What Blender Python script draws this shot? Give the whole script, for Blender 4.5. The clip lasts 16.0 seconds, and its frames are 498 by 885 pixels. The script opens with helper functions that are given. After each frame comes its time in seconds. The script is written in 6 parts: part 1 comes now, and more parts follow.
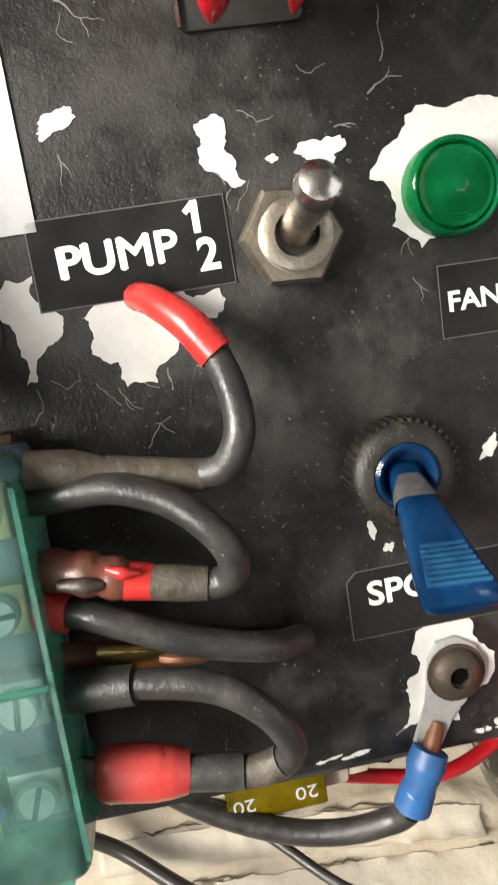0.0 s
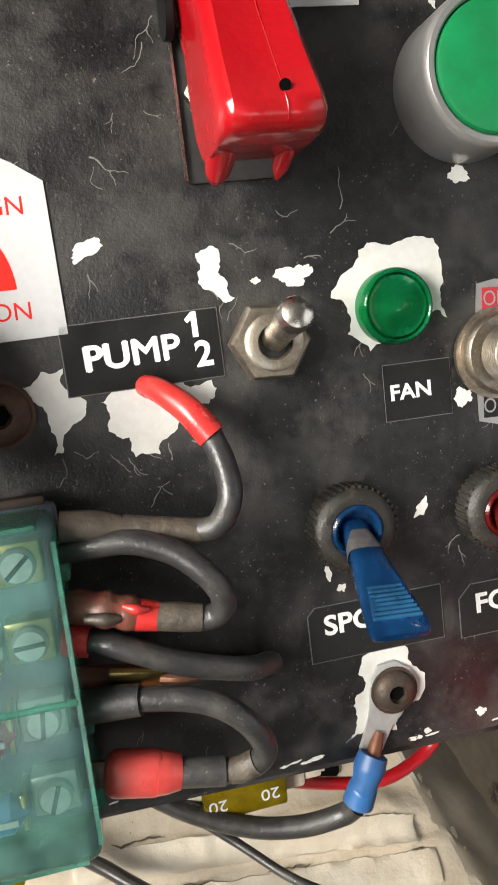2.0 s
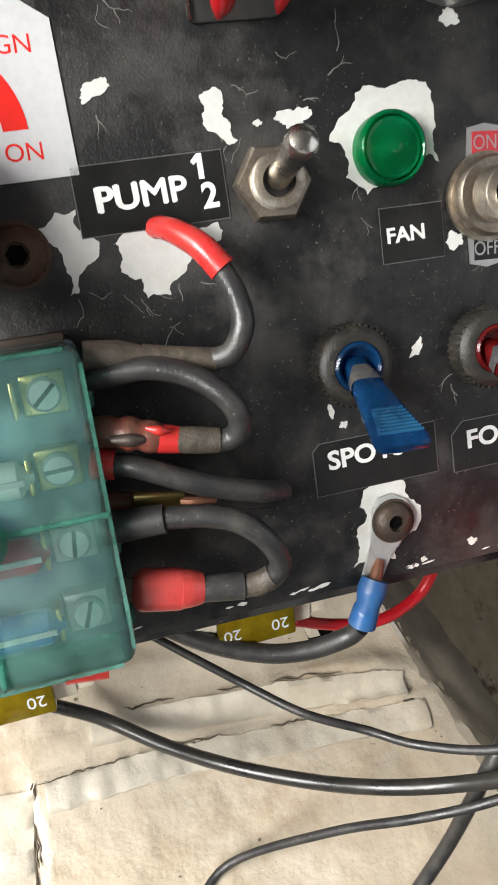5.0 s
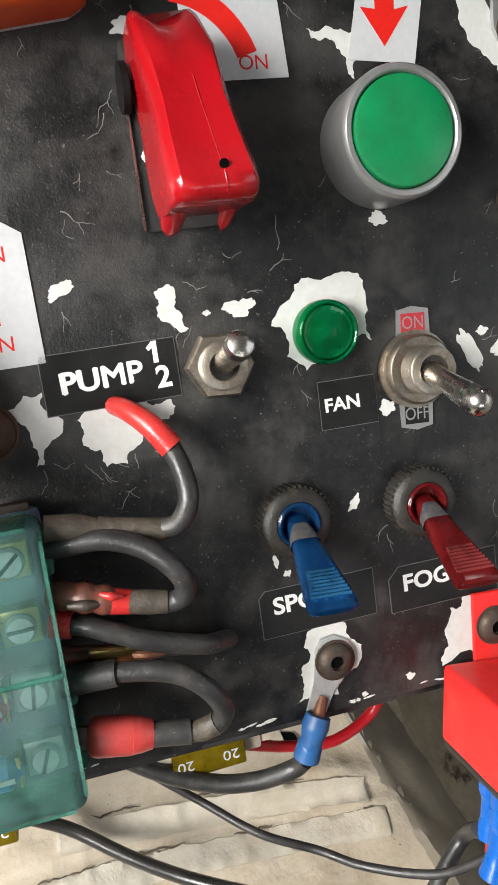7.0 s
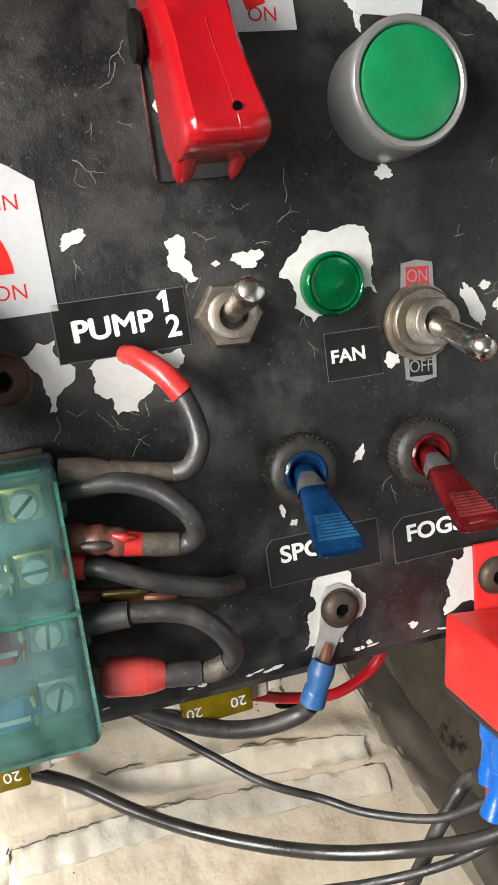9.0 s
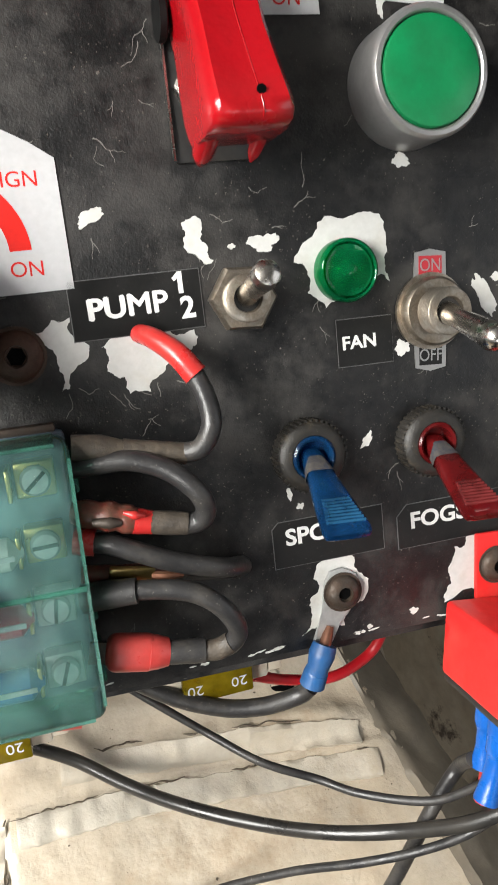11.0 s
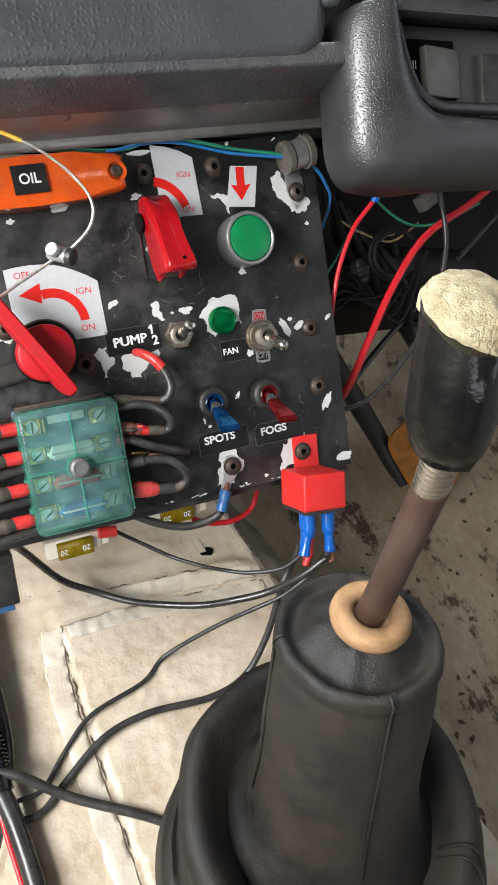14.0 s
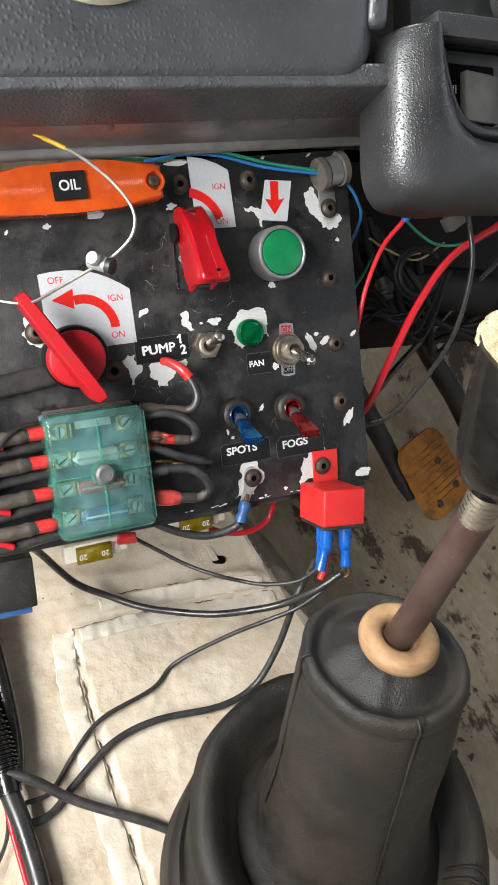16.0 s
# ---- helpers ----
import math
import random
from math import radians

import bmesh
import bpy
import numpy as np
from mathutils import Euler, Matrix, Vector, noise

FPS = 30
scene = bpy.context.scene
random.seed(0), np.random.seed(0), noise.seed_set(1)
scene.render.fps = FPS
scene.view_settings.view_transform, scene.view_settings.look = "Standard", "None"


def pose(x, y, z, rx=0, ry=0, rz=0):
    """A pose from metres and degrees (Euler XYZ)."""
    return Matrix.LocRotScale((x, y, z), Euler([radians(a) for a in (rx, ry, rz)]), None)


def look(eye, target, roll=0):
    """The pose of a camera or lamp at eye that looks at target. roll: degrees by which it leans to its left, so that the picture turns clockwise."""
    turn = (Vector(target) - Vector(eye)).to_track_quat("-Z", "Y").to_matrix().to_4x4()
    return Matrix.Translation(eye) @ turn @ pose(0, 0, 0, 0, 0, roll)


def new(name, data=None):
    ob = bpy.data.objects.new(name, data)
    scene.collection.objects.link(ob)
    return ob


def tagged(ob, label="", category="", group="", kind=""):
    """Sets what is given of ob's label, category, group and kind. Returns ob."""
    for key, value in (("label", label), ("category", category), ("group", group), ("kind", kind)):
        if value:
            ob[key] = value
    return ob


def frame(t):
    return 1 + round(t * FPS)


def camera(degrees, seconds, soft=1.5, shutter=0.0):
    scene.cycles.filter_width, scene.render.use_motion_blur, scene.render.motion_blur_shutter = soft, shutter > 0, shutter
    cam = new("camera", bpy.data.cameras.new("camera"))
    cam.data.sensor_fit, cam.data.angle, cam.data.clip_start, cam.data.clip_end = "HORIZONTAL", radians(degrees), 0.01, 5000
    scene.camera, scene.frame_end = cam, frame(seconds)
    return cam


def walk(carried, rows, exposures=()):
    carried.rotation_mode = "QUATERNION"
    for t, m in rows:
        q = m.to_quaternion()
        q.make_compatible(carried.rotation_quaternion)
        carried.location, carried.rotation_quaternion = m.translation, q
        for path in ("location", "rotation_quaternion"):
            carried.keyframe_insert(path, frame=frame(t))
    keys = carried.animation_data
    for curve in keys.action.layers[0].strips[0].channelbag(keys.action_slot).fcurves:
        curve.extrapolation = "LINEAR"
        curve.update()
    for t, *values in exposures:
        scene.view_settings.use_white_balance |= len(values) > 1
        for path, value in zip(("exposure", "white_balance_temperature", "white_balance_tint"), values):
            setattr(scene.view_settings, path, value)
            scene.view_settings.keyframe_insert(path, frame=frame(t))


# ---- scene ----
# Panel units: u to the right along the panel, v up it, w out of it; one unit is 1.2 mm.
S = 0.0012
LIFT = 0.55
PANEL = pose(0, 0, LIFT, 45, 0, 0)      # frame of the sloping switch panel
CABIN = pose(0, 0, LIFT)                # upright frame: x right, y ahead, z up
cam = camera(36.68, 16.0, soft=1.6, shutter=0.4)
PATH = [
    (0, -26.04, -19.46, 105.17, -9.655, -7.665, -5.583),
    (0.5, -27.32, -22.34, 111.66, -9.035, -8.607, -5.988),
    (1, -34.94, -2.02, 120.66, -8.049, -10.176, -4.564),
    (1.5, -34.15, -4.96, 123.64, -7.080, -11.133, -4.402),
    (2, -35.96, -9.03, 128.69, -7.565, -12.000, -3.928),
    (2.5, -37.82, -14.41, 125.52, -8.725, -11.340, -3.405),
    (3, -38.90, -23.57, 124.18, -10.992, -9.163, -3.951),
    (3.2, -44.42, -30.79, 127.43, -10.741, -8.829, -4.478),
    (5.3, -46.53, -21.33, 141.99, -11.604, -14.834, -5.304),
    (5.5, -44.10, -14.61, 145.57, -10.604, -14.494, -4.990),
    (6, -43.63, -3.28, 148.98, -8.583, -14.839, -4.446),
    (6.5, -41.53, -0.20, 150.36, -7.795, -14.815, -4.552),
    (7, -38.05, -2.96, 150.17, -7.825, -14.825, -4.935),
    (7.5, -39.91, -1.46, 151.78, -7.753, -15.217, -5.306),
    (8, -38.23, -8.74, 151.44, -7.827, -15.498, -5.588),
    (8.5, -39.30, -11.66, 153.15, -8.494, -15.652, -5.411),
    (8.7, -40.74, -10.31, 153.42, -8.523, -15.439, -5.242),
    (10.8, -47.86, -13.05, 152.29, -9.945, -16.043, -3.526),
    (11, -46.15, -11.00, 154.11, -10.067, -15.413, -3.077),
    (11.5, -51.92, -4.35, 153.78, -9.573, -16.324, -2.687),
    (12, -51.35, -3.28, 156.99, -9.341, -15.519, -2.994),
    (12.2, -55.08, 0.72, 161.53, -9.311, -14.680, -3.006),
    (12.3, -58.03, 4.10, 168.42, -9.292, -13.734, -2.960),
    (12.5, -61.10, 24.30, 202.18, -8.939, -10.148, -4.636),
    (12.7, -68.07, 43.01, 258.10, -10.540, -8.098, -4.895),
    (12.8, -86.61, 33.60, 297.19, -8.917, -11.417, -4.936),
    (12.9, -90.56, 35.89, 323.25, -10.234, -11.750, -4.571),
    (13, -115.02, 19.91, 344.14, -7.575, -15.814, -5.587),
    (13.5, -146.03, -0.26, 349.32, -7.632, -21.603, -4.124),
    (14, -120.18, -8.42, 346.17, -6.549, -23.657, -6.371),
    (14.5, -121.54, -5.91, 342.98, -6.741, -24.323, -5.517),
    (15, -130.98, -2.96, 343.96, -7.053, -23.637, -4.028),
    (15.5, -129.78, -4.00, 343.69, -7.312, -23.619, -3.530),
    (16, -131.42, -2.72, 342.22, -7.429, -23.547, -3.592),
]
walk(cam, [(t, PANEL @ pose(x * S, y * S, z * S, rx, ry, rz)) for t, x, y, z, rx, ry, rz in PATH],
     [(0.0, 0.70, 6900, 8), (3.0, 0.48, 6800, 8), (5.5, 0.34, 6500, 8), (8.0, 0.44, 6550, 8), (11.8, 0.34, 6600, 8), (12.8, 0.16, 6300, 9), (16.0, 0.25, 6300, 9)])

# ---- light ----
world = bpy.data.worlds.new("sky")
scene.world = world
world.use_nodes = True
wn = world.node_tree.nodes
sky = wn.new("ShaderNodeTexSky")
sky.sky_type, sky.sun_disc = "NISHITA", False
sky.sun_elevation, sky.sun_rotation = radians(48), radians(250)
world.node_tree.links.new(sky.outputs[0], wn["Background"].inputs[0])
wn["Background"].inputs[1].default_value = 0.05
sun = new("sun", bpy.data.lights.new("sun", "SUN"))
sun.data.energy, sun.data.angle, sun.data.color = 0.8, radians(12), (1, 0.95, 0.88)
sun.matrix_world = look((-3, -2.5, 5), (0, 0, 0.5))


def window_light(name, eye, target, width, height, watts, colour=(1, 0.97, 0.93)):
    ob = new(name, bpy.data.lights.new(name, "AREA"))
    ob.data.shape, ob.data.size, ob.data.size_y = "RECTANGLE", width, height
    ob.data.energy, ob.data.color = watts, colour
    ob.matrix_world = look(eye, target)
    return ob


window_light("window_light_left", (-0.74, -0.24, 1.02), (0.0, -0.12, 0.65), 0.72, 0.38, 24, (1, 0.985, 0.96))
window_light("window_light_right", (0.74, -0.30, 1.02), (0.0, -0.25, 0.75), 1.05, 0.42, 1.4, (0.97, 0.98, 1))
window_light("window_light_rear", (0.0, -1.58, 1.05), (0.0, 0.0, 0.8), 1.0, 0.36, 2.6, (0.97, 0.98, 1))
window_light("window_light_front", (0.0, 0.50, 1.12), (0.0, -0.4, 0.72), 1.1, 0.30, 9, (0.95, 0.98, 1))

# ---- materials ----


def surface(name, c1, c2=None, rough=0.5, metal=0.0, big=40, fine=900, bump=0.12, dust=0.0, dustc=(0.26, 0.22, 0.17), speckc=(0.30, 0.28, 0.25),
            spec=0.5, coat=0.0, trans=0.0, sss=0.0, stretch=None, mix=(0.4, 0.65), deep=0.0003, specks=0.0, dmap=(0.44, 0.7), cells=0.0, cell_deep=0.0004, ripple=0.0, ripple_deep=0.0004):
    m = bpy.data.materials.new(name)
    m.use_nodes = True
    n, l = m.node_tree.nodes, m.node_tree.links
    p = n["Principled BSDF"]
    co, info = n.new("ShaderNodeTexCoord"), n.new("ShaderNodeObjectInfo")
    src = co.outputs["Object"]
    if stretch:
        mp = n.new("ShaderNodeMapping")
        mp.inputs["Scale"].default_value = stretch
        l.new(src, mp.inputs[0])
        src = mp.outputs[0]
    seed = n.new("ShaderNodeMath")
    seed.operation = "MULTIPLY"
    l.new(info.outputs["Random"], seed.inputs[0])
    seed.inputs[1].default_value = 17.0

    def field(scale, detail, lo, hi, rough_=0.6):
        t = n.new("ShaderNodeTexNoise")
        t.noise_dimensions = "4D"
        t.inputs["Scale"].default_value, t.inputs["Detail"].default_value = scale, detail
        t.inputs["Roughness"].default_value = rough_
        l.new(src, t.inputs["Vector"])
        l.new(seed.outputs[0], t.inputs["W"])
        r = n.new("ShaderNodeMapRange")
        r.inputs[1].default_value, r.inputs[2].default_value = lo, hi
        l.new(t.outputs[0], r.inputs[0])
        return r.outputs[0], t.outputs[0]

    def blend(f, a, b, amount=1.0):
        x = n.new("ShaderNodeMix")
        x.data_type = "RGBA"
        if amount < 1.0:
            k = n.new("ShaderNodeMath")
            k.operation = "MULTIPLY"
            l.new(f, k.inputs[0])
            k.inputs[1].default_value = amount
            f = k.outputs[0]
        l.new(f, x.inputs[0])
        for s, v in ((x.inputs[6], a), (x.inputs[7], b)):
            if isinstance(v, tuple):
                s.default_value = (*v, 1)
            else:
                l.new(v, s)
        return x.outputs[2]

    c2 = c2 or tuple(0.75 * c for c in c1)
    f1, _ = field(big, 5, *mix)
    f2, raw = field(fine, 3, 0.3, 0.75)
    col = blend(f1, c1, c2)
    col = blend(f2, col, tuple(0.6 * c for c in c1), 0.3)
    rr = n.new("ShaderNodeMapRange")
    l.new(f1, rr.inputs[0])
    rr.inputs[3].default_value, rr.inputs[4].default_value = max(0.03, rough * 0.82), min(1, rough * 1.18)
    rout = rr.outputs[0]
    if specks:
        gate, _ = field(1300, 2, 0.65, 0.72)
        area, _ = field(60, 4, 0.42, 0.62)
        both = n.new("ShaderNodeMath")
        both.operation = "MULTIPLY"
        l.new(gate, both.inputs[0])
        l.new(area, both.inputs[1])
        col = blend(both.outputs[0], col, speckc, specks)
    if dust:
        d, _ = field(big * 0.8, 9, *dmap, 0.72)
        d2, _ = field(big * 9, 4, 0.35, 0.8)
        col = blend(d, col, dustc, dust)
        col = blend(d2, col, dustc, dust * 0.35)
        up = n.new("ShaderNodeMath")
        up.operation = "MULTIPLY_ADD"
        l.new(d, up.inputs[0])
        up.inputs[1].default_value = 0.3 * dust
        l.new(rout, up.inputs[2])
        rout = up.outputs[0]
    l.new(col, p.inputs["Base Color"])
    l.new(rout, p.inputs["Roughness"])
    p.inputs["Metallic"].default_value = metal
    p.inputs["Specular IOR Level"].default_value = spec
    p.inputs["Coat Weight"].default_value = coat
    p.inputs["Coat Roughness"].default_value = 0.12
    p.inputs["Transmission Weight"].default_value = trans
    if sss:
        p.inputs["Subsurface Weight"].default_value = sss
        p.inputs["Subsurface Radius"].default_value = (0.004, 0.002, 0.001)
        p.inputs["Subsurface Scale"].default_value = 0.5
    if bump:
        b = n.new("ShaderNodeBump")
        b.inputs["Strength"].default_value, b.inputs["Distance"].default_value = bump, deep
        l.new(raw, b.inputs["Height"])
        last = b.outputs[0]
        if cells:       # pebbled leather grain: soft cells parted by fine creases
            vo = n.new("ShaderNodeTexVoronoi")
            vo.feature = "SMOOTH_F1"
            vo.inputs["Scale"].default_value, vo.inputs["Randomness"].default_value = cells, 0.9
            vo.inputs["Smoothness"].default_value = 0.45
            l.new(src, vo.inputs["Vector"])
            cr = n.new("ShaderNodeMapRange")
            cr.interpolation_type = "SMOOTHERSTEP"
            cr.inputs[1].default_value, cr.inputs[2].default_value = 0.55, 0.05
            l.new(vo.outputs["Distance"], cr.inputs[0])
            b2 = n.new("ShaderNodeBump")
            b2.inputs["Strength"].default_value, b2.inputs["Distance"].default_value = 0.8, cell_deep
            l.new(cr.outputs[0], b2.inputs["Height"])
            l.new(last, b2.inputs["Normal"])
            last = b2.outputs[0]
        if ripple:      # slow unevenness of a brushed or worn surface
            _, wave = field(ripple, 4, 0.3, 0.7)
            b3 = n.new("ShaderNodeBump")
            b3.inputs["Strength"].default_value, b3.inputs["Distance"].default_value = 0.7, ripple_deep
            l.new(wave, b3.inputs["Height"])
            l.new(last, b3.inputs["Normal"])
            last = b3.outputs[0]
        l.new(last, p.inputs["Normal"])
    return m


def clear(name, tint, milk=0.15, gloss=0.08, milkc=None):
    """Tinted see-through plastic: tinted transparency, a little milky body, a glossy skin."""
    m = bpy.data.materials.new(name)
    m.use_nodes = True
    n, l = m.node_tree.nodes, m.node_tree.links
    n.remove(n["Principled BSDF"])
    out = n["Material Output"]
    tr, di, gl, fr = (n.new(k) for k in ("ShaderNodeBsdfTransparent", "ShaderNodeBsdfDiffuse", "ShaderNodeBsdfGlossy", "ShaderNodeFresnel"))
    tl = n.new("ShaderNodeBsdfTranslucent")
    tr.inputs[0].default_value = (*tint, 1)
    body = milkc or tint
    di.inputs[0].default_value = tl.inputs[0].default_value = (*body, 1)
    gl.inputs["Roughness"].default_value = gloss
    fr.inputs[0].default_value = 1.38
    m0, m1, m2 = (n.new("ShaderNodeMixShader") for _ in range(3))
    m0.inputs[0].default_value = 0.5
    l.new(di.outputs[0], m0.inputs[1]), l.new(tl.outputs[0], m0.inputs[2])
    co, no, rg = n.new("ShaderNodeTexCoord"), n.new("ShaderNodeTexNoise"), n.new("ShaderNodeMapRange")
    no.inputs["Scale"].default_value, no.inputs["Detail"].default_value = 120, 8
    l.new(co.outputs["Object"], no.inputs["Vector"])
    rg.inputs[1].default_value, rg.inputs[2].default_value = 0.35, 0.75
    rg.inputs[3].default_value, rg.inputs[4].default_value = milk * 0.6, milk * 1.7
    l.new(no.outputs[0], rg.inputs[0])
    l.new(rg.outputs[0], m1.inputs[0])
    l.new(tr.outputs[0], m1.inputs[1]), l.new(m0.outputs[0], m1.inputs[2])
    l.new(fr.outputs[0], m2.inputs[0])
    l.new(m1.outputs[0], m2.inputs[1]), l.new(gl.outputs[0], m2.inputs[2])
    l.new(m2.outputs[0], out.inputs[0])
    return m


M = {}
M["panel"] = surface("black_paint", (0.0036, 0.0037, 0.0043), (0.0072, 0.0072, 0.0076), 0.44, big=38, fine=1500, bump=0.5, dust=0.8, dustc=(0.044, 0.041, 0.038), specks=0.95, speckc=(0.19, 0.17, 0.145), spec=0.40, dmap=(0.475, 0.61), ripple=150, ripple_deep=0.0006)
M["primer"] = surface("bare_white_primer", (0.55, 0.546, 0.525), (0.47, 0.45, 0.40), 0.6, big=120, fine=600, mix=(0.5, 0.75))
M["crack"] = surface("crack_edge", (0.17, 0.163, 0.15), None, 0.7)
M["grit"] = surface("pale_grit", (0.12, 0.108, 0.092), (0.07, 0.062, 0.052), 0.9)
M["paper"] = surface("white_sticker", (0.50, 0.503, 0.51), (0.455, 0.455, 0.46), 0.38, big=25, fine=500, bump=0.04)
M["redink"] = surface("red_ink", (0.62, 0.014, 0.009), (0.56, 0.012, 0.008), 0.5, spec=0.3)
M["label"] = surface("black_label_tape", (0.0045, 0.0045, 0.0045), (0.007, 0.0068, 0.0065), 0.40, big=60, spec=0.35, dust=0.25, dustc=(0.03, 0.028, 0.026), specks=0.5, speckc=(0.12, 0.11, 0.1))
M["rim"] = surface("label_edge", (0.10, 0.10, 0.10), None, 0.5)
M["white"] = surface("white_letters", (0.70, 0.70, 0.69), (0.62, 0.62, 0.60), 0.5)
M["steel"] = surface("nickel_steel", (0.52, 0.47, 0.40), (0.36, 0.30, 0.235), 0.38, 1.0, big=220, fine=1600, bump=0.3, dust=0.6, dustc=(0.13, 0.095, 0.06), dmap=(0.46, 0.62))
M["chrome"] = surface("chrome", (0.66, 0.63, 0.59), (0.50, 0.46, 0.41), 0.24, 1.0, big=160, bump=0.08, dust=0.2, dustc=(0.2, 0.16, 0.12))
M["satin"] = surface("satin_aluminium", (0.46, 0.455, 0.45), (0.38, 0.375, 0.37), 0.34, 0.75, big=90, bump=0.05, dust=0.08)
M["rust"] = surface("rusty_screw", (0.070, 0.060, 0.052), (0.045, 0.026, 0.015), 0.5, 0.5, big=300, fine=2000, bump=0.4, dust=0.4, dustc=(0.10, 0.06, 0.035))
M["dark"] = surface("black_plastic", (0.009, 0.009, 0.009), (0.013, 0.0125, 0.012), 0.45, big=70, dust=0.1)
M["blackbase"] = surface("black_switch_body", (0.004, 0.004, 0.004), (0.006, 0.006, 0.006), 0.5, spec=0.2)
M["dustyblack"] = surface("dusty_black_plastic", (0.007, 0.0068, 0.0065), (0.011, 0.010, 0.009), 0.5, big=420, fine=2200, bump=0.5, dust=0.6, dustc=(0.065, 0.050, 0.031), dmap=(0.52, 0.68), specks=0.5)
M["blackhole"] = surface("unlit_cavity", (0.0025, 0.0025, 0.0025), None, 0.9, spec=0.05)
M["green"] = surface("green_button_cap", (0.003, 0.185, 0.06), (0.0025, 0.135, 0.042), 0.36, big=140, bump=0.1, dust=0.12, dustc=(0.03, 0.16, 0.07), mix=(0.4, 0.7))
M["guard"] = surface("red_guard_plastic", (0.34, 0.0035, 0.008), (0.29, 0.003, 0.006), 0.24, big=60, bump=0.08, dust=0.05, dustc=(0.20, 0.03, 0.03), coat=0.15, ripple=120, ripple_deep=0.0005)
M["key"] = surface("red_key_plastic", (0.36, 0.004, 0.009), (0.30, 0.0035, 0.007), 0.5, big=60, bump=0.15, spec=0.3, dust=0.06, dustc=(0.22, 0.04, 0.04))
M["relayred"] = surface("red_relay_plastic", (0.58, 0.012, 0.012), (0.50, 0.010, 0.010), 0.48, big=70, bump=0.1, dust=0.25, dustc=(0.30, 0.10, 0.07), dmap=(0.5, 0.7))
M["redsleeve"] = surface("red_heat_shrink", (0.52, 0.024, 0.024), (0.38, 0.016, 0.014), 0.3, big=190, bump=0.25, dust=0.25, dustc=(0.20, 0.07, 0.05))
M["reddirty"] = surface("dirty_red_crimp", (0.20, 0.035, 0.025), (0.05, 0.028, 0.018), 0.3, big=420, bump=0.4, dust=0.6, dustc=(0.085, 0.06, 0.038), dmap=(0.42, 0.6))
M["cable"] = surface("dark_grey_cable", (0.016, 0.016, 0.0175), (0.026, 0.025, 0.025), 0.42, big=150, bump=0.3, dust=0.4, dustc=(0.085, 0.074, 0.060), specks=0.6, spec=0.5, dmap=(0.48, 0.68), ripple=260, ripple_deep=0.0004)
M["cabledust"] = surface("dusty_cable_sleeve", (0.034, 0.028, 0.023), (0.055, 0.044, 0.033), 0.6, big=330, bump=0.5, dust=0.6, dustc=(0.12, 0.094, 0.065), ripple=420, ripple_deep=0.0006)
M["wireblack"] = surface("black_wire", (0.014, 0.014, 0.014), (0.022, 0.021, 0.020), 0.3, big=60, dust=0.08)
M["redwire"] = surface("red_wire", (0.52, 0.012, 0.02), (0.44, 0.01, 0.015), 0.35)
M["bluewire"] = surface("blue_wire", (0.02, 0.16, 0.42), (0.015, 0.12, 0.34), 0.35)
M["greenwire"] = surface("green_wire", (0.02, 0.19, 0.10), (0.015, 0.15, 0.08), 0.35)
M["whitewire"] = surface("white_wire", (0.62, 0.62, 0.6), None, 0.4)
M["bluesleeve"] = surface("blue_crimp_sleeve", (0.014, 0.085, 0.24), (0.010, 0.06, 0.18), 0.4, big=160, dust=0.35, dustc=(0.10, 0.12, 0.14))
M["brightblue"] = surface("bright_blue_sleeve", (0.003, 0.085, 0.36), (0.003, 0.065, 0.29), 0.3, big=160, bump=0.2)
M["copper"] = surface("copper_strands", (0.24, 0.11, 0.065), (0.13, 0.06, 0.04), 0.5, 0.7)
M["bluetip"] = clear("blue_clear_paddle", (0.10, 0.36, 0.70), 0.42, 0.16, (0.013, 0.095, 0.27))
M["redtip"] = clear("red_clear_paddle", (0.55, 0.03, 0.035), 0.58, 0.16, (0.22, 0.014, 0.016))
# ribs paler than their paddles: the highlights on them are put into the colour
M["bluerib"] = clear("blue_rib_highlight", (0.2, 0.45, 0.75), 0.55, 0.2, (0.04, 0.19, 0.38))
M["redrib"] = clear("red_rib_highlight", (0.7, 0.2, 0.2), 0.6, 0.2, (0.36, 0.06, 0.06))
M["dustcap"] = surface("settled_dust", (0.06, 0.052, 0.045), (0.022, 0.026, 0.042), 0.85, big=520, fine=2500, bump=0.5)
M["lid"] = clear("green_clear_lid", (0.86, 0.98, 0.96), 0.17, 0.16, (0.42, 0.87, 0.77))
M["lidedge"] = clear("green_lid_edge", (0.58, 0.94, 0.82), 0.26, 0.1, (0.24, 0.70, 0.55))
M["base"] = surface("dusty_fuse_base", (0.075, 0.12, 0.17), (0.05, 0.085, 0.125), 0.55, big=120, dust=0.3, dustc=(0.20, 0.23, 0.22))
M["brass"] = surface("brass_clip", (0.62, 0.50, 0.20), (0.46, 0.34, 0.12), 0.32, 1.0, big=200, dust=0.2)
M["zinc"] = surface("zinc_screw", (0.50, 0.51, 0.50), (0.38, 0.38, 0.37), 0.5, 0.6, big=200)
M["fusewhite"] = surface("white_ceramic_fuse", (0.74, 0.76, 0.72), None, 0.35)
M["fusered"] = surface("red_fuse", (0.50, 0.03, 0.05), None, 0.35)
M["fuseblue"] = surface("blue_fuse", (0.05, 0.18, 0.45), None, 0.35)
M["orange"] = surface("amber_lens", (0.62, 0.085, 0.004), (0.48, 0.05, 0.003), 0.14, big=70, bump=0.05, coat=0.6, sss=0.25, dust=0.08)
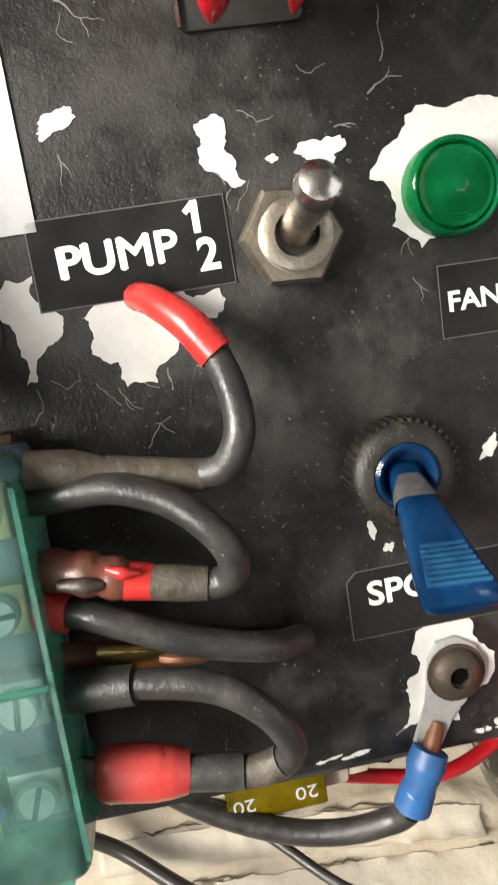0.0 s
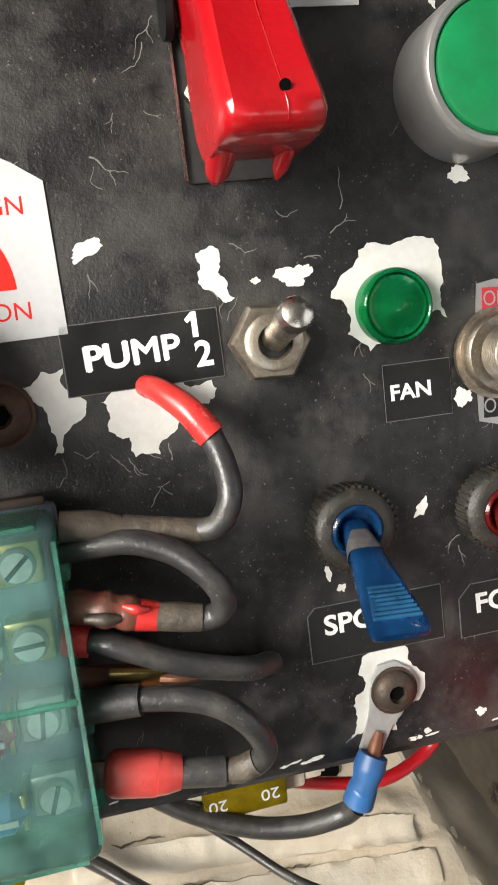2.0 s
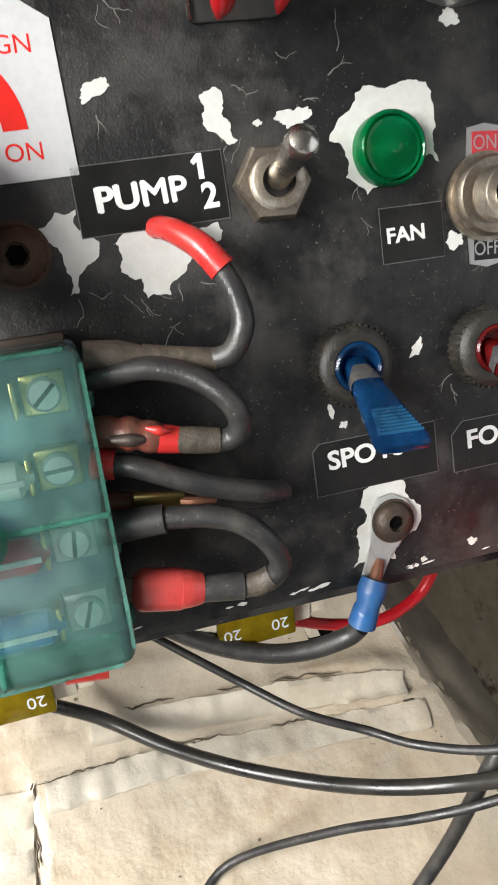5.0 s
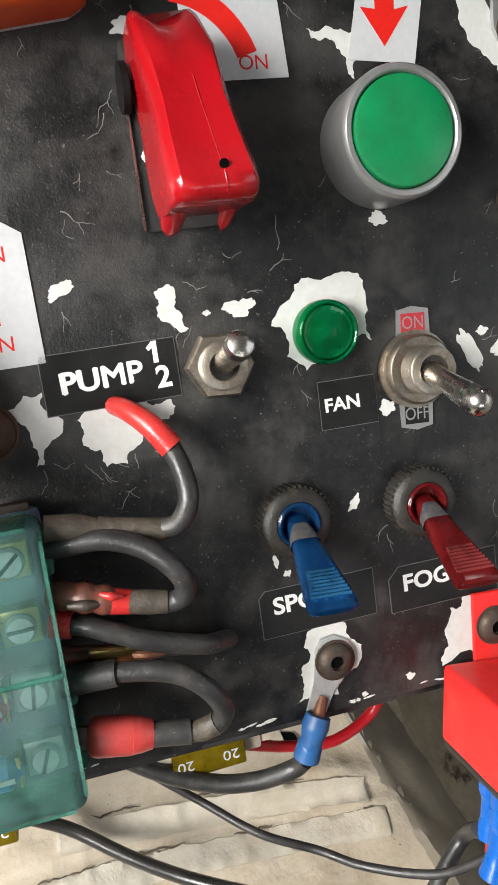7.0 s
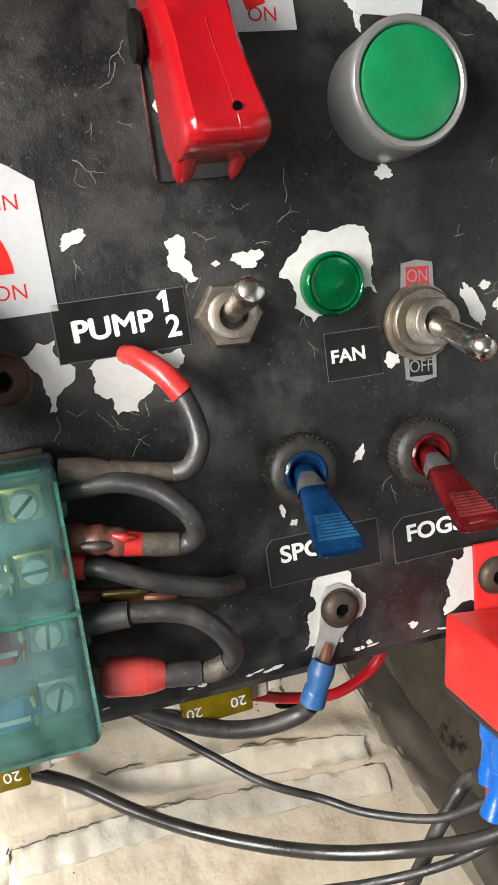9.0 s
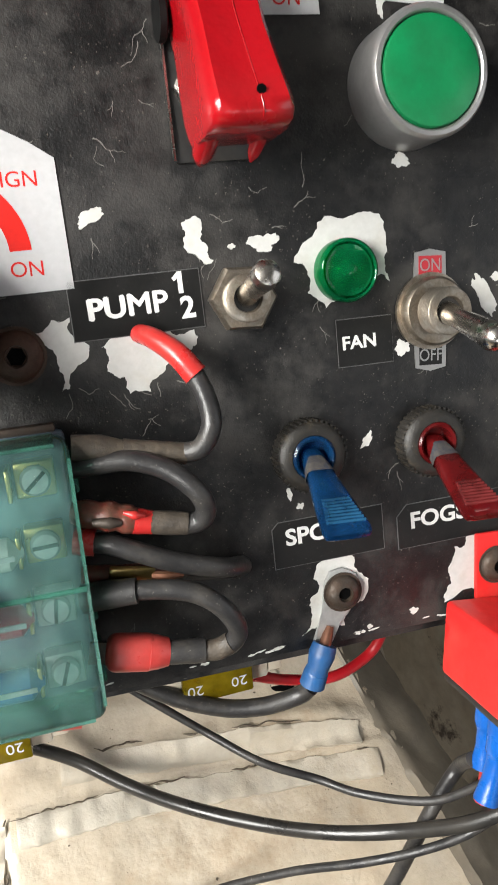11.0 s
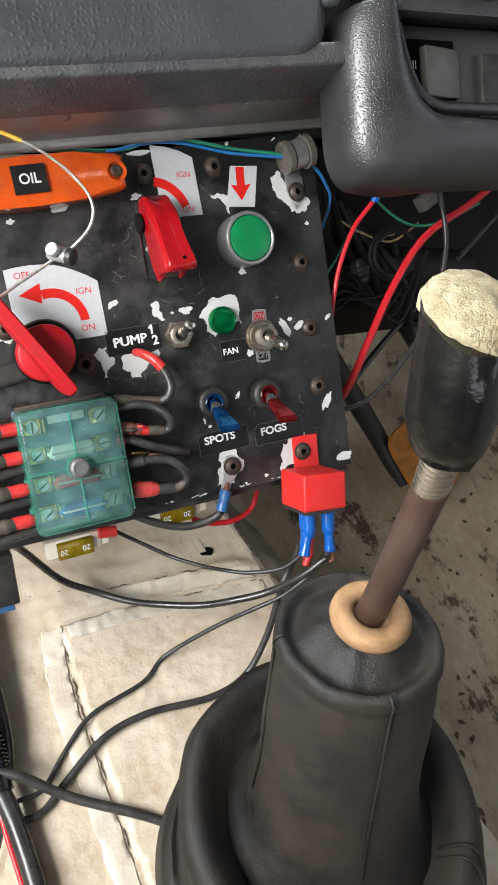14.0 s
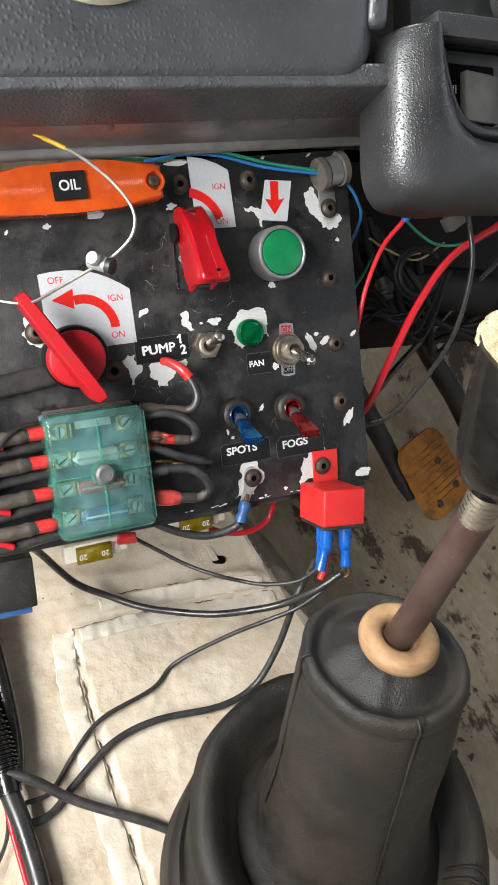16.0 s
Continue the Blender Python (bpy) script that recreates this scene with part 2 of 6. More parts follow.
M["amberblade"] = clear("yellow_blade_fuse", (0.62, 0.48, 0.03), 0.55, 0.12, (0.42, 0.32, 0.02))
M["ivory"] = surface("ivory_holder", (0.66, 0.62, 0.52), (0.52, 0.46, 0.36), 0.5, big=150, dust=0.25)
M["rubber"] = surface("clear_grey_rubber", (0.095, 0.085, 0.075), (0.06, 0.054, 0.047), 0.3, big=150, dust=0.3)
M["wirerope"] = surface("steel_lanyard_wire", (0.60, 0.58, 0.54), (0.44, 0.41, 0.36), 0.35, 0.9, big=400, fine=3000, bump=0.5)
M["yellow"] = surface("yellow_sleeve", (0.62, 0.36, 0.02), (0.5, 0.28, 0.02), 0.45)
M["bracket"] = surface("white_painted_bracket", (0.70, 0.70, 0.69), (0.58, 0.57, 0.55), 0.45, big=80, dust=0.2)
M["vinyl"] = surface("black_grained_vinyl", (0.038, 0.040, 0.044), (0.046, 0.048, 0.052), 0.36, big=30, fine=600, bump=0.2, deep=0.0004, dust=0.3, dustc=(0.085, 0.086, 0.085), spec=0.75, cells=420, cell_deep=0.00022, dmap=(0.42, 0.75), ripple=18, ripple_deep=0.002)
M["lipvinyl"] = surface("black_lip_vinyl", (0.044, 0.046, 0.050), (0.056, 0.058, 0.062), 0.36, big=40, fine=700, bump=0.2, deep=0.0004, dust=0.4, dustc=(0.14, 0.135, 0.125), spec=0.75, cells=460, cell_deep=0.00024, ripple=45, ripple_deep=0.003)
M["rocker"] = surface("grey_rocker_plastic", (0.085, 0.08, 0.072), (0.06, 0.056, 0.05), 0.5, dust=0.2)
M["shroud"] = surface("black_grained_plastic", (0.018, 0.018, 0.0185), (0.024, 0.024, 0.0245), 0.36, big=40, fine=1000, bump=0.2, deep=0.0003, dust=0.12, dustc=(0.06, 0.058, 0.054), spec=0.8, cells=900, cell_deep=0.00018)
M["gaiter"] = surface("worn_black_leatherette", (0.0060, 0.0058, 0.0055), (0.0105, 0.009, 0.0075), 0.56, big=22, fine=1500, bump=0.8, dust=0.6, dustc=(0.030, 0.020, 0.011), deep=0.0006, spec=0.40, dmap=(0.45, 0.64), ripple=60, ripple_deep=0.0022, specks=0.3)
M["thread"] = surface("black_thread", (0.012, 0.012, 0.012), None, 0.6)
M["wood"] = surface("turned_pale_wood", (0.34, 0.205, 0.10), (0.21, 0.115, 0.052), 0.72, big=75, fine=700, stretch=(1, 1, 5), dust=0.55, dustc=(0.15, 0.09, 0.05), spec=0.3, dmap=(0.46, 0.66))
M["lever"] = surface("brown_painted_lever", (0.030, 0.013, 0.011), (0.045, 0.022, 0.017), 0.42, big=90, bump=0.2, dust=0.3, dustc=(0.10, 0.075, 0.06), specks=0.4)
M["foam"] = surface("crumbling_cream_foam", (0.46, 0.40, 0.25), (0.27, 0.21, 0.11), 0.85, big=220, fine=1500, bump=0.9, deep=0.0015, dust=0.4, dustc=(0.12, 0.09, 0.06), ripple=300, ripple_deep=0.002)
M["gloss"] = surface("black_gloss_tape", (0.0035, 0.0035, 0.0035), (0.007, 0.0066, 0.006), 0.2, big=70, fine=260, bump=0.3, deep=0.0012, dust=0.25, dustc=(0.03, 0.025, 0.018))
M["tunnel"] = surface("cream_painted_steel", (0.53, 0.465, 0.37), (0.45, 0.365, 0.265), 0.42, big=16, fine=520, bump=0.35, dust=0.85, dustc=(0.27, 0.175, 0.09), deep=0.0008, mix=(0.40, 0.66), dmap=(0.54, 0.70), specks=0.75, speckc=(0.10, 0.07, 0.045), ripple=55, ripple_deep=0.0022)
M["tape"] = surface("white_painted_tape", (0.56, 0.515, 0.435), (0.49, 0.42, 0.325), 0.55, big=30, fine=520, bump=0.35, dust=0.5, dustc=(0.34, 0.25, 0.15), deep=0.0008, dmap=(0.52, 0.7), ripple=120, ripple_deep=0.0005)
M["strip"] = surface("dirty_deadening", (0.17, 0.145, 0.11), (0.09, 0.075, 0.056), 0.55, big=40, fine=500, bump=0.4, dust=0.4, dustc=(0.24, 0.19, 0.13))
M["mud"] = surface("muddy_cream_floor", (0.43, 0.355, 0.25), (0.32, 0.25, 0.165), 0.5, big=20, fine=260, bump=0.5, mix=(0.42, 0.62), dmap=(0.535, 0.585), dust=0.9, dustc=(0.040, 0.023, 0.012), deep=0.001, stretch=(1.0, 0.6, 1.0), ripple=40, ripple_deep=0.003)
M["bulk"] = surface("dirty_bulkhead", (0.03, 0.028, 0.026), (0.015, 0.014, 0.013), 0.6, big=20, dust=0.3)
M["barmetal"] = surface("worn_dash_rail", (0.34, 0.33, 0.315), (0.19, 0.175, 0.16), 0.36, 0.55, big=30, fine=400, bump=0.2, dust=0.4, dustc=(0.14, 0.11, 0.09), ripple=50, ripple_deep=0.0015)
M["barrust"] = surface("brown_primer_rail", (0.17, 0.062, 0.030), (0.11, 0.05, 0.03), 0.45, 0.1, big=35, bump=0.15, dust=0.2)
M["pedal"] = surface("rusty_orange_pedal", (0.46, 0.17, 0.014), (0.20, 0.085, 0.016), 0.6, big=60, fine=700, bump=0.5, dust=0.6, dustc=(0.06, 0.04, 0.022), dmap=(0.54, 0.66))
M["cream"] = surface("dirty_cream_ring", (0.50, 0.45, 0.35), (0.34, 0.28, 0.20), 0.4, 0.2, big=60, dust=0.3)
M["dial"] = surface("dark_gauge_face", (0.015, 0.015, 0.014), None, 0.35)
M["trim"] = surface("grey_cabin_trim", (0.26, 0.255, 0.245), (0.22, 0.215, 0.205), 0.8, big=6, fine=120)
# darkened so the black panel mirrors less light from overhead
M["headlining"] = surface("dark_unseen_ceiling", (0.10, 0.10, 0.10), (0.08, 0.08, 0.08), 0.9, big=6, fine=120)
# near black with little specular: the under-dash shade is put into the colour
M["loom"] = surface("shade_black_loom", (0.004, 0.004, 0.004), (0.008, 0.007, 0.006), 0.6, spec=0.25)
M["knurlgrey"] = surface("dull_grey_metal", (0.16, 0.16, 0.155), (0.10, 0.10, 0.098), 0.5, 0.4, big=300, bump=0.3)
M["platered"] = surface("red_enamel", (0.40, 0.025, 0.035), None, 0.4)
# brown taken down almost to black to deepen the shade of the void
M["heater"] = surface("shade_darkened_heater", (0.004, 0.0033, 0.0028), (0.008, 0.0058, 0.0044), 0.6, big=20, dust=0.3, dustc=(0.016, 0.011, 0.008), spec=0.2)
M["lensclear"] = clear("green_clear_lens", (0.05, 0.70, 0.32), 0.42, 0.06, (0.004, 0.26, 0.095))
M["reflector"] = surface("green_lamp_reflector", (0.10, 0.55, 0.30), (0.06, 0.40, 0.2), 0.25, 0.8)
M["rustbrown"] = surface("rust_brown_screw", (0.055, 0.028, 0.017), (0.03, 0.016, 0.010), 0.6, 0.3, big=300, fine=2000, bump=0.5, dust=0.3, dustc=(0.10, 0.05, 0.028))
M["bootred"] = surface("faded_red_boot", (0.50, 0.055, 0.05), (0.36, 0.03, 0.028), 0.3, big=160, bump=0.25, sss=0.1, dust=0.25, dustc=(0.32, 0.10, 0.08))
M["amberlight"] = surface("amber_lens_ribs", (0.62, 0.088, 0.0045), (0.50, 0.055, 0.003), 0.16, big=60, coat=0.5, sss=0.25)
M["tan"] = surface("tan_wire", (0.28, 0.20, 0.10), (0.18, 0.12, 0.06), 0.6)
M["seat"] = surface("dark_cabin_cloth", (0.06, 0.06, 0.065), None, 0.9, big=10)

# ---- mesh helpers (panel units) ----


def bx(b, size, at=(0, 0, 0), rot=(0, 0, 0), bev=0.0, seg=2):
    vs = bmesh.ops.create_cube(b, size=1)["verts"]
    m = Matrix.LocRotScale(at, Euler([radians(a) for a in rot]), None) @ Matrix.Diagonal((*size, 1))
    bmesh.ops.transform(b, matrix=m, verts=vs)
    if bev:
        bmesh.ops.bevel(b, geom=list({e for v in vs for e in v.link_edges}), offset=bev, segments=seg, profile=0.5, affect="EDGES")
    return b


def lathe(b, prof, seg=32, m=None):
    m = m or Matrix()
    rings = []
    for r, z in prof:
        if r < 1e-6:
            rings.append([b.verts.new(m @ Vector((0, 0, z)))])
        else:
            rings.append([b.verts.new(m @ Vector((r * math.cos(2 * math.pi * k / seg), r * math.sin(2 * math.pi * k / seg), z))) for k in range(seg)])
    for p, q in zip(rings, rings[1:]):
        for k in range(seg):
            a, c = p[k % len(p)], p[(k + 1) % len(p)]
            d, e = q[(k + 1) % len(q)], q[k % len(q)]
            f = [v for i, v in enumerate((a, c, d, e)) if v not in (a, c, d, e)[:i]]
            if len(f) > 2:
                b.faces.new(f)
    for ring in (rings[0], rings[-1]):
        if len(ring) > 2:
            b.faces.new(ring)
    return b


def smooth_line(pts, n=6):
    pts = [Vector(p) for p in pts]
    if len(pts) < 3:
        return pts
    ext = [2 * pts[0] - pts[1], *pts, 2 * pts[-1] - pts[-2]]
    out = []
    for i in range(1, len(ext) - 2):
        a, c, d, e = ext[i - 1:i + 3]
        for k in range(n):
            t = k / n
            out.append(0.5 * (2 * c + (d - a) * t + (2 * a - 5 * c + 4 * d - e) * t * t + (3 * c - a - 3 * d + e) * t ** 3))
    return out + [pts[-1]]


def tube(b, pts, r, seg=10, n=6, flat=1.0):
    line = smooth_line(pts, n)
    radii = r if isinstance(r, (list, tuple)) else [r, r]
    side = None
    rings = []
    for i, p in enumerate(line):
        way = (line[min(i + 1, len(line) - 1)] - line[max(i - 1, 0)]).normalized()
        if side is None:
            side = way.cross(Vector((0.31, 0.2, 0.93))).normalized()
        side = (side - way * side.dot(way)).normalized()
        other = way.cross(side)
        x = i / (len(line) - 1) * (len(radii) - 1)
        k = min(int(x), len(radii) - 2)
        rad = radii[k] + (radii[k + 1] - radii[k]) * (x - k)
        rings.append([b.verts.new(p + rad * (math.cos(2 * math.pi * j / seg) * side + flat * math.sin(2 * math.pi * j / seg) * other)) for j in range(seg)])
    for p, q in zip(rings, rings[1:]):
        for j in range(seg):
            b.faces.new((p[j], p[(j + 1) % seg], q[(j + 1) % seg], q[j]))
    b.faces.new(rings[0][::-1]), b.faces.new(rings[-1])
    return b


def prism(b, outline, z0, z1, bev=0.0, seg=2):
    lo, hi = [b.verts.new((x, y, z0)) for x, y in outline], [b.verts.new((x, y, z1)) for x, y in outline]
    top = b.faces.new(hi)
    b.faces.new(lo[::-1])
    for k in range(len(lo)):
        b.faces.new((lo[k], lo[(k + 1) % len(lo)], hi[(k + 1) % len(lo)], hi[k]))
    if bev:
        bmesh.ops.bevel(b, geom=list(top.edges), offset=bev, segments=seg, profile=0.5, affect="EDGES")
    return b


def bar(b, p, q, r, seg=12, r2=None):
    p, q = Vector(p), Vector(q)
    m = Matrix.Translation(p) @ (q - p).to_track_quat("Z", "Y").to_matrix().to_4x4()
    d = (q - p).length
    return lathe(b, [(r, 0), (r if r2 is None else r2, d)], seg, m)


def round_rect(w, h, r, n=5):
    pts = []
    for cx, cy, a0 in ((w / 2 - r, h / 2 - r, 0), (-w / 2 + r, h / 2 - r, 90), (-w / 2 + r, -h / 2 + r, 180), (w / 2 - r, -h / 2 + r, 270)):
        pts += [(cx + r * math.cos(radians(a0 + 90 * k / n)), cy + r * math.sin(radians(a0 + 90 * k / n))) for k in range(n + 1)]
    return pts


def place(frame_, u=0, v=0, w=0, rx=0, ry=0, rz=0):
    return frame_ @ pose(u * S, v * S, w * S, rx, ry, rz)


def thing(name, at, label, category, group="", kind=""):
    ob = new(name)
    ob.empty_display_size = 0.005
    ob.matrix_world = at
    return tagged(ob, label, category, group, kind)


def part(name, b, mat, parent, label="", angle=38):
    bmesh.ops.recalc_face_normals(b, faces=b.faces)
    me = bpy.data.meshes.new(name)
    b.to_mesh(me)
    b.free()
    me.transform(Matrix.Scale(S, 4))
    me.polygons.foreach_set("use_smooth", [True] * len(me.polygons))
    me.set_sharp_from_angle(angle=radians(angle))
    me.materials.append(M[mat])
    ob = new(name, me)
    if parent is not None:
        ob.parent = parent
    return tagged(ob, label)


def solid(name, b, mat, at, label, category, group="", kind="", angle=38):
    ob = part(name, b, mat, None, "", angle)
    ob.matrix_world = at
    return tagged(ob, label, category, group, kind)


def words(text, size, mat, parent, at=(0, 0, 0), rz=0.0, bold=0.0, wide=1.0, name="lettering"):
    cu = bpy.data.curves.new(name, "FONT")
    cu.body, cu.size, cu.offset, cu.extrude = text, 1.0, bold, 0.012
    cu.align_x, cu.align_y, cu.resolution_u = "CENTER", "CENTER", 4
    ob = new(name, cu)
    bpy.context.view_layer.update()
    me = bpy.data.meshes.new_from_object(ob.evaluated_get(bpy.context.evaluated_depsgraph_get()))
    bpy.data.objects.remove(ob)
    me.transform(Matrix.Scale(S, 4) @ Matrix.LocRotScale(at, Euler((0, 0, radians(rz))), Vector((size * wide, size, size * 0.5))))
    me.materials.clear()
    me.materials.append(M[mat])
    out = new(name, me)
    out.parent = parent
    return out


B = bmesh.new
rnd = random.Random(7)

# ---- cabin shell ----
METRE = 1 / S


def shell(name, size, at, mat, label, rot=(0, 0, 0), bev=0.0):
    """A plain piece of the cabin; size and place in metres."""
    b = bx(B(), [s * METRE for s in size], (0, 0, 0), rot, bev * METRE)
    return solid(name, b, mat, pose(*at), label, "wall" if "wall" in name else name.split("_")[0], kind="structure")


# out of view; its dark colour stands in for whoever blocks the reflection
shell("ceiling", (1.56, 2.3, 0.03), (0, -0.5, 1.275), "headlining", "unseen ceiling over the cabin, kept dark to dim the panel's reflection")
for side, x in (("wall_left", -0.77), ("wall_right", 0.77)):
    shell(side, (0.04, 2.3, 0.68), (x, -0.5, 0.44), "trim", "grey door trim below the side window")
    shell(side, (0.04, 0.75, 0.48), (x, -1.275, 1.02), "trim", "grey rear quarter trim beside the window")
shell("wall_rear", (1.5, 0.04, 0.75), (0, -1.63, 0.475), "seat", "dark cloth trim behind the seats")
shell("wall_front", (1.5, 0.03, 0.60), (0, 0.58, 0.62), "bulk", "dirty dark bulkhead behind the dash")

# ---- floor, tunnel and toe board ----
FLOOR = -315


TOP = -163
FOLDS = ((-68, -70, 1.8, -0.02), (-57, -52, 3.4, -0.06), (-30, -75, 1.6, 0.04))


def tunnel_height(x, y):
    right = 56 - 0.32 * (y + 60)
    left = -110 - 0.05 * (y + 60)
    if x > right:
        k = min(1, (x - right) / 52)
        h = TOP + (FLOOR - TOP) * (k * k * (3 - 2 * k))
    elif x < left:
        k = min(1, (left - x) / 60)
        h = TOP + (FLOOR - TOP) * (k * k * (3 - 2 * k))
    else:
        h = TOP + 0.2 * max(0, min(60, y + 66)) + 2.0 * noise.noise((x * 0.02, y * 0.02, 3))
        fold = max(0, min(1, (y + 84) / 20)) * max(0, min(1, (right - x) / 15))
        h += fold * (5.0 * (1 - abs(noise.noise((x * 0.010, y * 0.05 + 0.004 * x, 7)))) ** 3 - 2)
        for y1, x1, tall, bend in FOLDS:      # pleats of the painted cloth, steep towards the seats
            d = y - y1 - bend * (x - x1) - 2.2 * noise.noise((x * 0.035, y1, 4))
            run = max(0.0, min(1.0, (x - x1) / 25))
            if -2.4 < d < 14:
                h += run * fold * tall * ((1 - d / 14) ** 2 if d > 0 else 1 + d / 2.4)
        if x > -72 + 0.09 * (-71 - y) and y < -69 + 4 * noise.noise((x * 0.05, 1, 1)):
            h += 1.5
    if y > 110:
        h = max(h, FLOOR + (y - 110) * 0.9)
    return h + 1.2 * noise.noise((x * 0.05, y * 0.05, 0)) + 0.5 * noise.noise((x * 0.2, y * 0.2, 1))


def sheet(name, x0, x1, y0, y1, step, height, mat, label, category):
    b = B()
    nx, ny = int((x1 - x0) / step), int((y1 - y0) / step)
    grid = [[b.verts.new((x0 + (x1 - x0) * i / nx, y0 + (y1 - y0) * j / ny, height(x0 + (x1 - x0) * i / nx, y0 + (y1 - y0) * j / ny))) for i in range(nx + 1)] for j in range(ny + 1)]
    for j in range(ny):
        for i in range(nx):
            b.faces.new((grid[j][i], grid[j][i + 1], grid[j + 1][i + 1], grid[j + 1][i]))
    return solid(name, b, mat, CABIN, label, category, kind="structure", angle=80)


sheet("transmission_tunnel", -158, 130, -400, 130, 1.7, tunnel_height, "tunnel", "cream painted steel transmission tunnel, chipped and stained", "tunnel")
sheet("floor", -620, 620, -1300, 330, 12, lambda x, y: (FLOOR - 3 + (max(0, y - 110)) * 0.9) + 2.0 * noise.noise((x * 0.012, y * 0.012, 5)) - 2, "mud", "cream painted cabin floor streaked with dried mud", "floor")

# seams of painted-over tape on the tunnel


def seam(pts, width, label, n=12, crimp=0.45):
    b = B()
    line = smooth_line([(x, y, tunnel_height(x, y) + 0.5) for x, y in pts], n)
    rows_ = []
    for i, p in enumerate(line):
        way = (line[min(i + 1, len(line) - 1)] - line[max(i - 1, 0)]).normalized()
        side = way.cross(Vector((0, 0, 1))).normalized()
        ring = []
        for k, z in ((-1, -0.9), (-0.92, 0.35), (-0.5, 0.6), (0, 0.5), (0.5, 0.7), (0.92, 0.5), (1, -0.9)):
            wob = width * (1 + 0.16 * noise.noise((p.x * 0.15, p.y * 0.15, 2 + (k > 0))) + 0.08 * noise.noise((p.x * 0.6, p.y * 0.6, 5 + (k > 0))))
            q = p + side * wob * k
            lift = crimp * (i % 2) * (1 - abs(k)) + 0.8 * noise.noise((q.x * 0.2, q.y * 0.2, 8))
            ring.append(b.verts.new((q.x, q.y, tunnel_height(q.x, q.y) + 0.5 + z + lift * (z > 0))))
        rows_.append(ring)
    for p, q in zip(rows_, rows_[1:]):
        for k in range(6):
            b.faces.new((p[k], p[k + 1], q[k + 1], q[k]))
    b.faces.new(rows_[0]), b.faces.new(rows_[-1][::-1])
    return solid("seam_tape", b, "tape", CABIN, label, "tape", "painted tape seams on the tunnel", angle=60)


seam([(-77, -72), (-78.6, -95), (-78.4, -112), (-77.4, -128), (-74, -162), (-70, -201), (-66, -260)], 6.0, "wide white painted-over tape seam running along the tunnel", 14, 0.2)
seam([(-68, -75.5), (-50, -74.5), (-31, -73.5), (-4, -74.5), (21, -75.5), (50, -77.5)], 4.6, "white crimped tape seam crossing the tunnel", 22, 0.5)
seam([(-54, -60.5), (-30, -61), (-4, -62.5), (22, -64.5), (46, -67)], 4.0, "white crimped tape layer crossing the tunnel", 20, 0.45)

# split, darkened edges of the tape
split = B()
for pts in ([(-71.6, -71), (-72, -88), (-71.6, -106), (-70.8, -128), (-67, -164), (-63.6, -205)], [(-70, -71.6), (-58, -70.4), (-46, -69.8), (-31, -68.8), (0, -70), (28, -71), (50, -73)], [(-50, -56), (-28, -56.4), (0, -58), (27, -60.4), (44, -63)]):
    line = smooth_line([(x, y, 0) for x, y in pts], 16)
    run = []
    for i, p in enumerate(line):
        open_ = noise.noise((p.x * 0.07, p.y * 0.07, 6)) > -0.05
        if open_:
            x, y = p.x + 1.1 * noise.noise((p.x * 0.4, p.y * 0.4, 1)), p.y + 1.1 * noise.noise((p.x * 0.4, p.y * 0.4, 2))
            run.append((x, y, tunnel_height(x, y) + 0.8))
        if (not open_ or i == len(line) - 1) and run:
            if len(run) > 3:
                tube(split, run, [0.08, 0.45, 0.2, 0.4, 0.08], 5, 2)
            run = []
M["grime"] = surface("dark_grime", (0.085, 0.066, 0.046), (0.15, 0.12, 0.085), 0.9, big=200)
solid("grime_lines", split, "grime", CABIN, "dark grime in the split edges of the tunnel tape", "grime", kind="stuff")
fleck = B()
for k in range(60):
    x, y = rnd.uniform(-92, 60), rnd.uniform(-230, -30)
    r = rnd.choice((0.25, 0.3, 0.4, 0.6))
    z = tunnel_height(x, y) + 0.35
    fleck.faces.new([fleck.verts.new((x + r * rnd.uniform(0.3, 1.3) * math.cos(a), y + r * rnd.uniform(0.3, 1.3) * math.sin(a), z)) for a in [j * math.pi / 4 for j in range(8)]])
solid("paint_flecks", fleck, "grime", CABIN, "small dark chips in the cream tunnel paint", "fleck", kind="stuff")

# flakes of dried mud and a leaf on the floor
mud = B()
for k in range(150):
    x, y = rnd.uniform(150, 380), rnd.uniform(-330, 40)
    if noise.noise((x * 0.015, y * 0.015, 9)) < -0.05:
        continue
    m = pose(x, y, FLOOR - 2.2 + 2.0 * noise.noise((x * 0.012, y * 0.012, 5)), rnd.uniform(-15, 15), rnd.uniform(-15, 15), rnd.uniform(0, 360))
    r = rnd.uniform(1.0, 5.0)
    vs = [mud.verts.new(m @ Vector((r * rnd.uniform(0.4, 1.2) * math.cos(a), 0.6 * r * rnd.uniform(0.4, 1.2) * math.sin(a), 0))) for a in [j * math.pi / 3.5 for j in range(7)]]
    tip = mud.verts.new(m @ Vector((0, 0, r * 0.35)))
    for j in range(7):
        mud.faces.new((vs[j], vs[(j + 1) % 7], tip))
M["clod"] = surface("dried_mud", (0.075, 0.052, 0.032), (0.11, 0.08, 0.05), 0.9, big=90, bump=0.4)
solid("dried_mud", mud, "clod", CABIN, "dark crumbs of dried mud scattered on the cabin floor", "mud", kind="stuff")
top_ = max(tunnel_height(23 + i, -45 + j) for i in range(-4, 5) for j in range(-3, 4))
solid("slot_hole", prism(B(), round_rect(8.5, 5, 2.2), -3, 0.25), "blackhole", place(CABIN, 23.4, -46, top_, 0, 0, -12), "small dark slot cut in the tunnel", "hole", kind="structure")
